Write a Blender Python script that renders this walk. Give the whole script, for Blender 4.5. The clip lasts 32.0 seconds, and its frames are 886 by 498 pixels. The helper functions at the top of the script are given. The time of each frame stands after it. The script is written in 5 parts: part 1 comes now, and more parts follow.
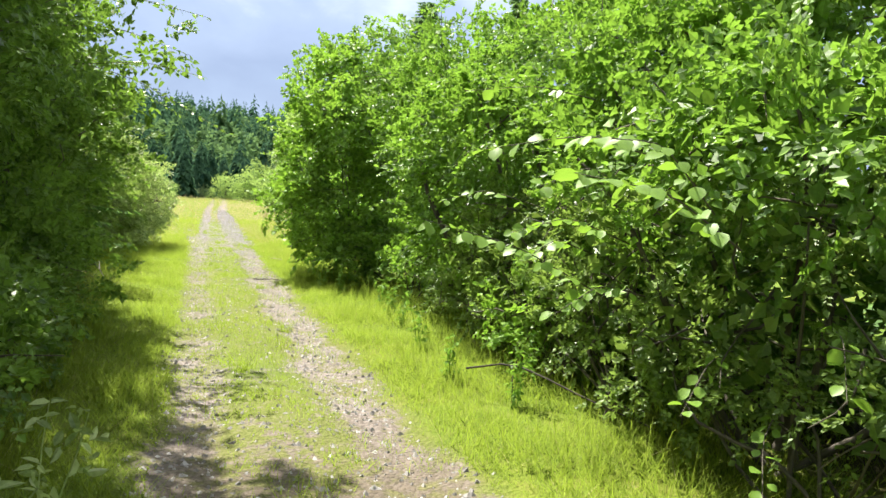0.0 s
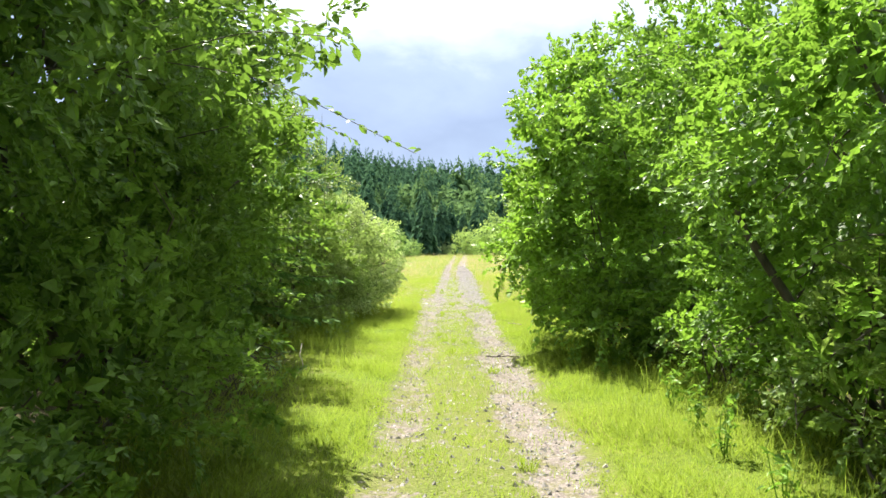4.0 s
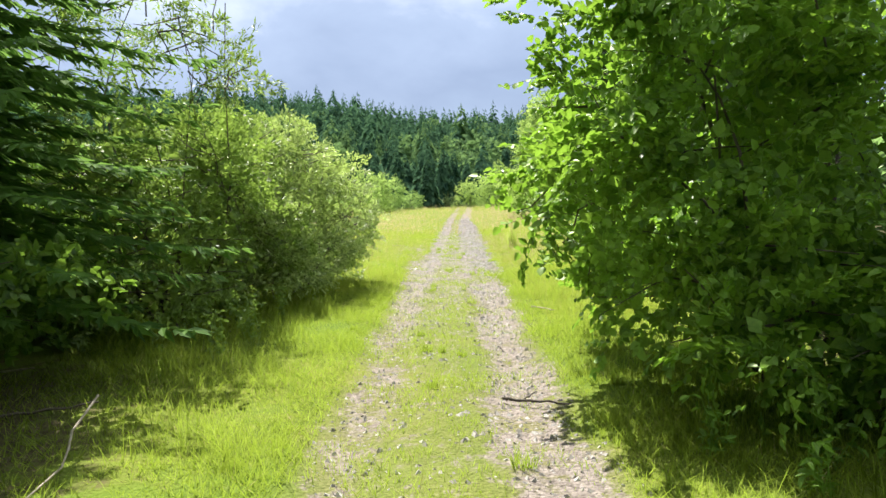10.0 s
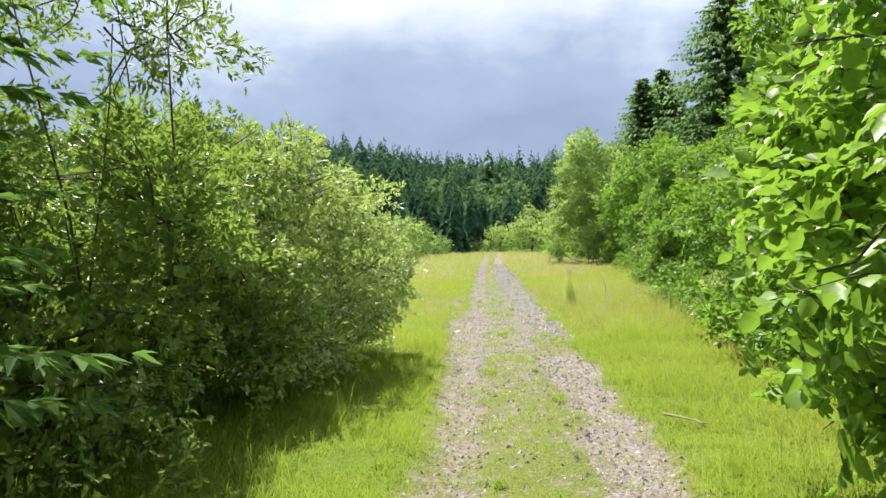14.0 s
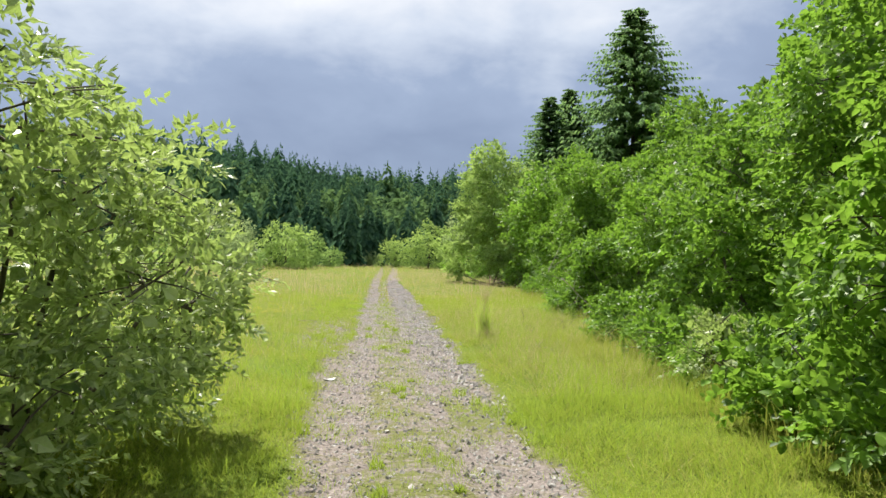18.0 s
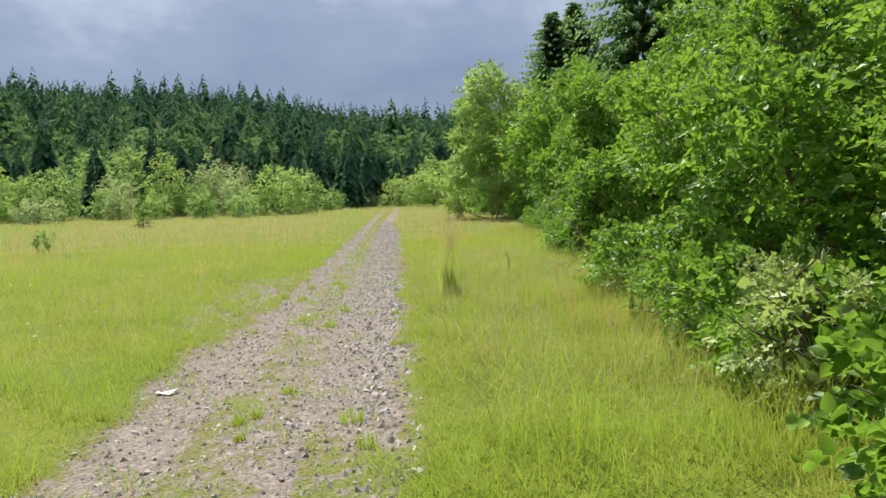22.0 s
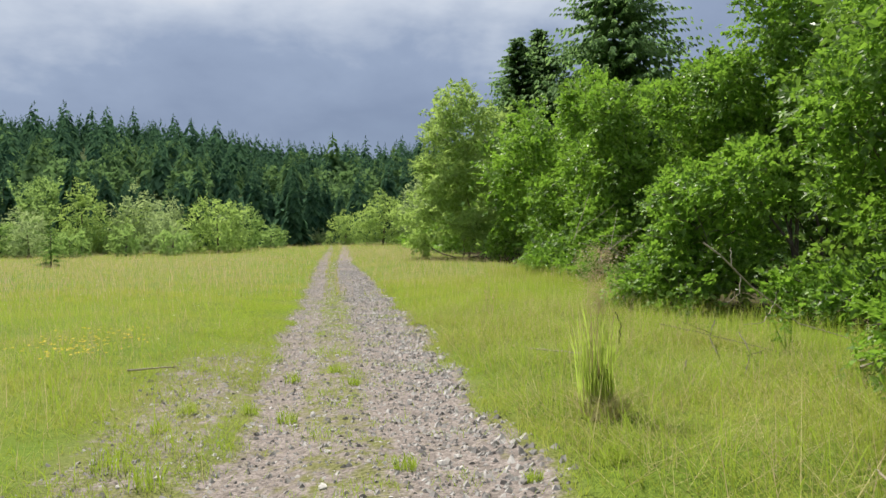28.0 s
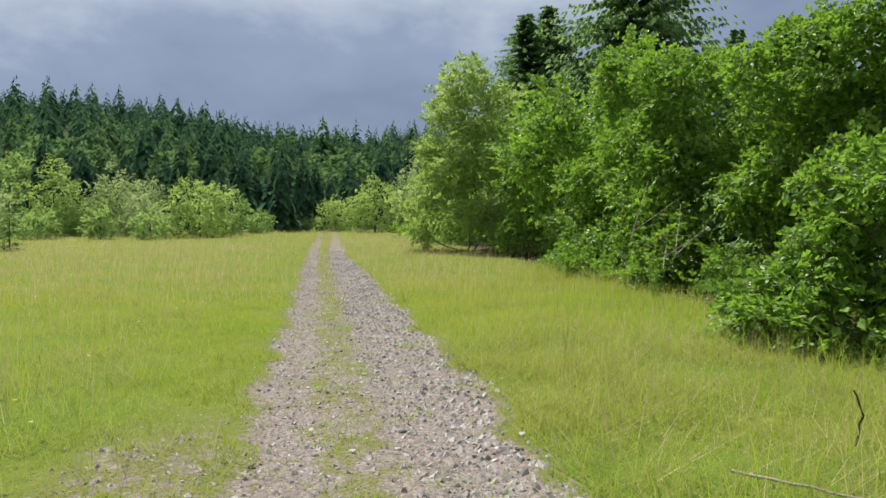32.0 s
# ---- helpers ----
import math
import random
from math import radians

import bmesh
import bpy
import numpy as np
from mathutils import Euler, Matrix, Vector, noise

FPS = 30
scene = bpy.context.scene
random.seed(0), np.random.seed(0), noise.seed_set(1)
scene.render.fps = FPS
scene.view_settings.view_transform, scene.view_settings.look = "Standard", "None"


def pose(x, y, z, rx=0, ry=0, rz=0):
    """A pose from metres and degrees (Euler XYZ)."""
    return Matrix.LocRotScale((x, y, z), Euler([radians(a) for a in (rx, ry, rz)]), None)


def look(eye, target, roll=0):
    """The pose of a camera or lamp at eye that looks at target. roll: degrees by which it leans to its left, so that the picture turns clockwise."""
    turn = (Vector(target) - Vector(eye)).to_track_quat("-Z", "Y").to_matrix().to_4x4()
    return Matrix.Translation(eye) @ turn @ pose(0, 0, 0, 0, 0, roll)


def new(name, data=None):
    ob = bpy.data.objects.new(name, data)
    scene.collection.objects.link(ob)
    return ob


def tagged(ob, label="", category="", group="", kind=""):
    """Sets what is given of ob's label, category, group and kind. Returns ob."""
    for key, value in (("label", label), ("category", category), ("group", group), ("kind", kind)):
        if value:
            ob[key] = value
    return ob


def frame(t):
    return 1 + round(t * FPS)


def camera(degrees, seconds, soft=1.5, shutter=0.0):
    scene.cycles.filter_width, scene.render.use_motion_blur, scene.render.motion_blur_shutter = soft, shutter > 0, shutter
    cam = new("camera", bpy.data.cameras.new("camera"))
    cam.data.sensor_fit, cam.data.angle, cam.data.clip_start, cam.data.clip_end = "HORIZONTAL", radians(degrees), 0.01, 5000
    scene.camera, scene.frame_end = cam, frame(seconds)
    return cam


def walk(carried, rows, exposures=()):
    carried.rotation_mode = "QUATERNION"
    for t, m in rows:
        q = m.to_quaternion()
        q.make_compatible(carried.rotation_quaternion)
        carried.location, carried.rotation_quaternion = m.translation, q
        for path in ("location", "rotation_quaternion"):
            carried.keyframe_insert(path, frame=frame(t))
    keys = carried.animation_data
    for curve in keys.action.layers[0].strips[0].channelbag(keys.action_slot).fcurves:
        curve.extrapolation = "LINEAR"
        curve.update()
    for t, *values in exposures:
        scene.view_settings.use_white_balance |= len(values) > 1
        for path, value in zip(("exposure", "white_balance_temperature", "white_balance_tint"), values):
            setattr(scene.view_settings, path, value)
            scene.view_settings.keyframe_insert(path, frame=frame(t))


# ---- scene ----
cam = camera(63.8, 32.0)
PATH = [
    (0, (0.427, 1.6, 1.441), (1.092, 3.483, 1.332), 3.6),
    (0.5, (0.63, 1.975, 1.414), (1.234, 3.88, 1.325), 2.4),
    (1, (0.748, 2.365, 1.42), (1.183, 4.315, 1.333), 1.2),
    (1.5, (0.78, 2.772, 1.44), (1.182, 4.73, 1.362), 1.2),
    (2, (0.83, 3.135, 1.447), (1.188, 5.101, 1.389), -0.5),
    (2.5, (0.876, 3.551, 1.461), (1.17, 5.529, 1.428), -1.7),
    (3, (0.853, 3.966, 1.483), (1.144, 5.945, 1.462), -1.4),
    (3.5, (0.828, 4.328, 1.462), (1.059, 6.314, 1.452), -1.0),
    (4, (0.862, 4.73, 1.471), (0.87, 6.73, 1.479), -0.6),
    (4.5, (0.856, 5.127, 1.506), (0.714, 7.121, 1.561), -0.2),
    (6.5, (1.138, 7.022, 1.441), (0.742, 8.967, 1.691), -0.3),
    (7, (1.188, 7.51, 1.367), (0.923, 9.491, 1.444), -0.5),
    (7.5, (1.189, 7.915, 1.396), (0.938, 9.899, 1.423), -1.7),
    (8, (1.162, 8.292, 1.406), (1.072, 10.29, 1.387), -1.5),
    (8.5, (1.141, 8.689, 1.357), (1.09, 10.687, 1.294), -0.6),
    (9, (1.105, 9.084, 1.364), (0.993, 11.079, 1.285), -0.6),
    (9.5, (1.074, 9.482, 1.39), (0.965, 11.477, 1.291), -1.2),
    (10, (1.124, 9.865, 1.364), (1.116, 11.861, 1.24), -1.5),
    (10.5, (1.138, 10.219, 1.415), (1.147, 12.216, 1.31), -2.0),
    (11, (1.088, 10.584, 1.439), (1.146, 12.582, 1.367), -1.5),
    (11.5, (1.039, 10.906, 1.409), (1.153, 12.9, 1.311), -1.7),
    (12, (0.949, 11.317, 1.438), (1.047, 13.313, 1.369), -1.9),
    (12.5, (0.845, 11.74, 1.434), (0.816, 13.739, 1.402), -1.2),
    (13, (0.812, 12.172, 1.432), (0.76, 14.172, 1.412), -1.3),
    (13.5, (0.776, 12.677, 1.458), (0.684, 14.674, 1.477), -1.3),
    (14, (0.696, 13.142, 1.392), (0.62, 15.14, 1.395), -1.6),
    (14.5, (0.694, 13.616, 1.407), (0.787, 15.614, 1.382), -0.9),
    (15, (0.705, 14.113, 1.47), (0.812, 16.11, 1.506), -0.6),
    (15.5, (0.701, 14.752, 1.489), (0.834, 16.746, 1.56), -1.2),
    (17.5, (0.715, 16.512, 1.351), (0.938, 18.499, 1.408), 0.2),
    (18, (0.783, 16.978, 1.356), (1.002, 18.966, 1.402), 1.3),
    (18.5, (0.912, 17.367, 1.356), (0.978, 19.365, 1.379), -1.7),
    (19, (1.143, 17.816, 1.383), (1.582, 19.767, 1.341), 1.7),
    (19.5, (1.257, 18.175, 1.43), (1.685, 20.129, 1.475), -1.5),
    (20, (1.39, 18.523, 1.38), (1.583, 20.512, 1.444), -2.3),
    (20.5, (1.609, 18.932, 1.358), (1.779, 20.923, 1.276), 0.4),
    (21, (1.838, 19.281, 1.34), (2.028, 21.269, 1.232), 0.0),
    (21.5, (2.006, 19.702, 1.357), (2.158, 21.692, 1.23), -2.6),
    (22, (2.075, 20.148, 1.335), (2.25, 22.136, 1.204), -1.9),
    (22.5, (2.109, 20.513, 1.358), (2.295, 22.501, 1.252), -2.1),
    (23, (2.115, 20.983, 1.387), (2.222, 22.979, 1.332), -2.9),
    (23.5, (1.993, 21.482, 1.347), (2.086, 23.479, 1.274), -2.9),
    (24, (1.885, 21.884, 1.374), (1.982, 23.879, 1.276), -2.3),
    (24.5, (1.781, 22.365, 1.41), (1.781, 24.364, 1.344), -1.6),
    (26.5, (1.515, 24.126, 1.232), (1.66, 26.12, 1.176), -1.5),
    (27, (1.399, 24.541, 1.213), (1.623, 26.528, 1.161), -1.9),
    (27.5, (1.285, 24.988, 1.245), (1.568, 26.968, 1.207), -2.3),
    (28, (1.139, 25.402, 1.238), (1.493, 27.37, 1.213), -1.5),
    (28.5, (1.054, 25.827, 1.203), (1.47, 27.782, 1.138), -1.6),
    (29, (1.064, 26.32, 1.198), (1.505, 28.263, 1.023), -1.1),
    (29.5, (0.991, 26.763, 1.223), (1.462, 28.696, 1.019), -0.6),
    (30, (0.937, 27.15, 1.286), (1.431, 29.077, 1.085), -0.3),
    (30.5, (0.954, 27.573, 1.306), (1.306, 29.537, 1.165), 0.4),
    (31, (0.923, 28.025, 1.309), (1.213, 29.999, 1.173), 0.7),
    (31.5, (0.968, 28.468, 1.341), (1.311, 30.431, 1.177), 0.3),
    (32, (1.046, 28.881, 1.406), (1.434, 30.843, 1.345), -0.2),
]
walk(cam, [(t, look(eye, target, roll)) for t, eye, target, roll in PATH], [(0, 1.53), (4.5, 1.63), (6.5, 0.98), (7, 1.03), (8, 1.43), (12, 1.28), (14, 1.13), (15.5, 1.03), (18, 0.83), (19, 0.78), (20, 0.86), (22, 0.68), (24, 0.68), (27, 0.6), (32, 0.5)])

# ---- world, sun ----
SUN_DIR = Vector((-0.18, 0.51, 0.84)).normalized()
world = bpy.data.worlds.new("world")
scene.world = world
world.use_nodes = True
wt = world.node_tree
wt.nodes.clear()


def nd(tree, kind, **kw):
    n = tree.nodes.new(kind)
    for k, v in kw.items():
        if k == "ins":
            for key, val in v.items():
                n.inputs[key].default_value = val
        elif k == "operation":
            n.operation = v
        elif k == "blend_type":
            n.blend_type = v
        elif k == "data_type":
            n.data_type = v
        elif k == "attribute_name":
            n.attribute_name = v
        elif k == "feature":
            n.feature = v
        elif k == "noise_dimensions":
            n.noise_dimensions = v
        elif k == "interpolation_type":
            n.interpolation_type = v
    return n


def ramp(tree, fac, stops):
    n = tree.nodes.new("ShaderNodeValToRGB")
    els = n.color_ramp.elements
    while len(els) < len(stops):
        els.new(0.5)
    for e, (p, c) in zip(els, stops):
        e.position = p
        e.color = (*c, 1) if len(c) == 3 else c
    tree.links.new(fac, n.inputs[0])
    return n.outputs[0]


def mixc(tree, fac, a, b, mode="MIX"):
    n = tree.nodes.new("ShaderNodeMix")
    n.data_type, n.blend_type = "RGBA", mode
    for sock, val in ((n.inputs[0], fac), (n.inputs[6], a), (n.inputs[7], b)):
        if isinstance(val, (int, float)):
            sock.default_value = val
        elif isinstance(val, tuple):
            sock.default_value = (*val, 1)
        else:
            tree.links.new(val, sock)
    return n.outputs[2]


def maths(tree, op, a, b=0.0, clamp=False):
    n = tree.nodes.new("ShaderNodeMath")
    n.operation, n.use_clamp = op, clamp
    for sock, val in ((n.inputs[0], a), (n.inputs[1], b)):
        if isinstance(val, (int, float)):
            sock.default_value = val
        else:
            tree.links.new(val, sock)
    return n.outputs[0]


def noise_tex(tree, vec, scale, detail=4.0, rough=0.55, dist=0.0):
    n = tree.nodes.new("ShaderNodeTexNoise")
    n.inputs["Scale"].default_value, n.inputs["Detail"].default_value = scale, detail
    n.inputs["Roughness"].default_value, n.inputs["Distortion"].default_value = rough, dist
    if vec is not None:
        tree.links.new(vec, n.inputs["Vector"])
    return n.outputs["Fac"]


# Storm clouds: slate blue low down, breaking to white higher up and to clear sky overhead, where the sun stands.
sky = nd(wt, "ShaderNodeTexSky")
sky.sky_type, sky.sun_disc = "NISHITA", False
sky.sun_elevation = math.asin(SUN_DIR.z)
sky.sun_rotation = math.atan2(SUN_DIR.x, SUN_DIR.y)
wc = nd(wt, "ShaderNodeTexCoord")
wm = nd(wt, "ShaderNodeMapping")
wm.inputs["Scale"].default_value = (1.0, 1.0, 1.9)
wt.links.new(wc.outputs["Generated"], wm.inputs["Vector"])
sep = nd(wt, "ShaderNodeSeparateXYZ")
wt.links.new(wc.outputs["Generated"], sep.inputs[0])
big = noise_tex(wt, wm.outputs[0], 2.3, 5, 0.5, 0.3)
fine = noise_tex(wt, wm.outputs[0], 7.0, 5, 0.55, 0.2)
cover = maths(wt, "ADD", maths(wt, "MULTIPLY", sep.outputs["Z"], 1.7), maths(wt, "MULTIPLY", maths(wt, "SUBTRACT", big, 0.5), 0.75))
cover = maths(wt, "ADD", cover, maths(wt, "MULTIPLY", maths(wt, "SUBTRACT", fine, 0.5), 0.42))
cloud = ramp(wt, cover, [(0.0, (0.185, 0.235, 0.33)), (0.20, (0.15, 0.19, 0.28)), (0.42, (0.205, 0.252, 0.35)), (0.60, (0.39, 0.43, 0.50)), (0.84, (0.62, 0.62, 0.625))])
bg_cloud = nd(wt, "ShaderNodeBackground", ins={"Strength": 1.0})
wt.links.new(cloud, bg_cloud.inputs[0])
bg_sky = nd(wt, "ShaderNodeBackground", ins={"Strength": 0.08})
wt.links.new(sky.outputs[0], bg_sky.inputs[0])
clear = maths(wt, "ADD", sep.outputs["Z"], maths(wt, "MULTIPLY", maths(wt, "SUBTRACT", big, 0.5), 0.5))
wadd = nd(wt, "ShaderNodeMixShader")
wt.links.new(ramp(wt, clear, [(0.44, (0.92, 0.92, 0.92)), (0.68, (0.55, 0.55, 0.55))]), wadd.inputs[0])
wt.links.new(bg_sky.outputs[0], wadd.inputs[1])
wt.links.new(bg_cloud.outputs[0], wadd.inputs[2])
wout = nd(wt, "ShaderNodeOutputWorld")
wt.links.new(wadd.outputs[0], wout.inputs[0])

sun_data = bpy.data.lights.new("sun", "SUN")
sun_data.energy, sun_data.angle, sun_data.color = 4.6, radians(0.6), (1.0, 0.95, 0.84)
sun = new("sun", sun_data)
sun.matrix_world = look(SUN_DIR * 100, (0, 0, 0))

# ---- materials ----


def material(name):
    m = bpy.data.materials.new(name)
    m.use_nodes = True
    t = m.node_tree
    t.nodes.clear()
    out = nd(t, "ShaderNodeOutputMaterial")
    return m, t, out


def leaf_material(name, dark, light, glow, rough=0.42, through_part=0.42, spec=0.4, patch_scale=1.1, fresh=None):
    """Leaf: glossy face with colour changing from leaf to leaf, and light passing through it."""
    m, t, out = material(name)
    geo = nd(t, "ShaderNodeNewGeometry")
    tc = nd(t, "ShaderNodeTexCoord")
    rnd = geo.outputs["Random Per Island"]
    patch = noise_tex(t, tc.outputs["Object"], patch_scale, 3)
    f = maths(t, "ADD", maths(t, "MULTIPLY", rnd, 0.6), maths(t, "MULTIPLY", patch, 0.55))
    grain = noise_tex(t, tc.outputs["Object"], 55.0, 3)
    f = maths(t, "ADD", f, maths(t, "MULTIPLY", maths(t, "SUBTRACT", grain, 0.5), 0.65))
    col = ramp(t, f, [(0.26, tuple(0.85 * c for c in dark)), (0.8, tuple(1.1 * c for c in light))])
    if fresh:
        col = mixc(t, ramp(t, noise_tex(t, tc.outputs["Object"], 0.36, 4, 0.6), [(0.42, (0, 0, 0)), (0.62, (0.75, 0.75, 0.75))]), col, mixc(t, rnd, tuple(0.8 * c for c in fresh), fresh))
    p = nd(t, "ShaderNodeBsdfPrincipled", ins={"Roughness": rough, "Specular IOR Level": spec})
    t.links.new(col, p.inputs["Base Color"])
    tr = nd(t, "ShaderNodeBsdfTranslucent")
    t.links.new(mixc(t, 0.75, col, glow), tr.inputs[0])
    mx = nd(t, "ShaderNodeMixShader", ins={0: through_part})
    t.links.new(p.outputs[0], mx.inputs[1])
    t.links.new(tr.outputs[0], mx.inputs[2])
    t.links.new(mx.outputs[0], out.inputs[0])
    return m


def bark_material(name, a, b, scale=14.0):
    m, t, out = material(name)
    tc = nd(t, "ShaderNodeTexCoord")
    mp = nd(t, "ShaderNodeMapping")
    mp.inputs["Scale"].default_value = (1, 1, 0.25)
    t.links.new(tc.outputs["Object"], mp.inputs[0])
    n1 = noise_tex(t, mp.outputs[0], scale, 6, 0.65)
    n2 = noise_tex(t, tc.outputs["Object"], 2.0, 3)
    col = ramp(t, maths(t, "ADD", maths(t, "MULTIPLY", n1, 0.7), maths(t, "MULTIPLY", n2, 0.3)), [(0.35, a), (0.65, b)])
    p = nd(t, "ShaderNodeBsdfPrincipled", ins={"Roughness": 0.85})
    t.links.new(col, p.inputs["Base Color"])
    bump = nd(t, "ShaderNodeBump", ins={"Strength": 0.6, "Distance": 0.01})
    t.links.new(n1, bump.inputs["Height"])
    t.links.new(bump.outputs[0], p.inputs["Normal"])
    t.links.new(p.outputs[0], out.inputs[0])
    return m


LEAF_HAZEL = leaf_material("leaf_hazel", (0.036, 0.092, 0.014), (0.22, 0.36, 0.06), (0.42, 0.72, 0.07), rough=0.42, spec=0.26, through_part=0.33)
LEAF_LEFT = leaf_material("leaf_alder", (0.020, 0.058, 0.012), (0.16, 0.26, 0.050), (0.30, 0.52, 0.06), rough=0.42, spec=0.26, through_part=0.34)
LEAF_WILLOW = leaf_material("leaf_willow", (0.050, 0.10, 0.025), (0.24, 0.34, 0.090), (0.34, 0.50, 0.08), rough=0.42, spec=0.35, through_part=0.40)
# Pale leaf; sunlit brightness and glints are put into its light tone.
LEAF_PALE = leaf_material("leaf_pale", (0.040, 0.085, 0.022), (0.46, 0.54, 0.24), (0.44, 0.60, 0.13), rough=0.42, spec=0.4, through_part=0.40)
LEAF_HEDGE = leaf_material("leaf_hedge", (0.016, 0.050, 0.009), (0.20, 0.335, 0.060), (0.34, 0.60, 0.06), rough=0.45, spec=0.28, through_part=0.38)
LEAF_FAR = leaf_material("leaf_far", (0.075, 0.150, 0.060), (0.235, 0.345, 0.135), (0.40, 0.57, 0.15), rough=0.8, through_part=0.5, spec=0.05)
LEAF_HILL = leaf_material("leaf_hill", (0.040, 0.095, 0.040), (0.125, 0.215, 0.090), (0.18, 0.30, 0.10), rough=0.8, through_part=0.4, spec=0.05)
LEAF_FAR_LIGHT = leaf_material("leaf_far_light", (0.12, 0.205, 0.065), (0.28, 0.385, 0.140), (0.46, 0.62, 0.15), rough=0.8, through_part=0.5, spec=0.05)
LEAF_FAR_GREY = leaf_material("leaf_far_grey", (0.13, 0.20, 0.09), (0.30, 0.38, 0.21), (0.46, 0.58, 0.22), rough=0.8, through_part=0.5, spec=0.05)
NEEDLE = leaf_material("needle", (0.030, 0.080, 0.020), (0.10, 0.19, 0.045), (0.20, 0.36, 0.07), rough=0.7, through_part=0.45, spec=0.1)
# Hill needles are bluer: distance haze is put into the colour.
NEEDLE_HAZED = leaf_material("needle_hazed", (0.018, 0.054, 0.038), (0.085, 0.165, 0.088), (0.10, 0.20, 0.10), rough=0.9, through_part=0.28, spec=0.0, patch_scale=0.16)
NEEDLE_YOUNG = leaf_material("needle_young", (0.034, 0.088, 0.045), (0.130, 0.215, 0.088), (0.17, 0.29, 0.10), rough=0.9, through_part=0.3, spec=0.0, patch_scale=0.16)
GRASS = leaf_material("grass_blade", (0.165, 0.255, 0.026), (0.285, 0.365, 0.048), (0.30, 0.41, 0.045), rough=0.7, through_part=0.5, spec=0.1)
GRASS_LONG = leaf_material("grass_long", (0.215, 0.265, 0.036), (0.330, 0.345, 0.080), (0.32, 0.36, 0.06), rough=0.75, through_part=0.5, spec=0.08, fresh=(0.185, 0.325, 0.028))
GRASS_SEED = leaf_material("grass_seed", (0.34, 0.26, 0.16), (0.50, 0.40, 0.27), (0.52, 0.42, 0.26), rough=0.9, through_part=0.45, spec=0.05)
STRAW = leaf_material("straw", (0.28, 0.25, 0.11), (0.48, 0.43, 0.22), (0.5, 0.45, 0.2), rough=0.8, through_part=0.3, spec=0.1)
REED = leaf_material("reed", (0.27, 0.38, 0.055), (0.42, 0.54, 0.10), (0.48, 0.62, 0.11), rough=0.7, through_part=0.5, spec=0.1)
# Lighter copy of needle: sunlight on the right-hand spruces put into colour.
NEEDLE_SUN = leaf_material("needle_sun", (0.085, 0.165, 0.075), (0.20, 0.32, 0.13), (0.27, 0.44, 0.13), rough=0.8, through_part=0.55, spec=0.05)
BARK = bark_material("bark", (0.045, 0.036, 0.026), (0.13, 0.11, 0.085))
BARK_DARK = bark_material("bark_dark", (0.022, 0.017, 0.013), (0.07, 0.055, 0.042))
DEADWOOD = bark_material("deadwood", (0.20, 0.17, 0.13), (0.42, 0.37, 0.30), 30)


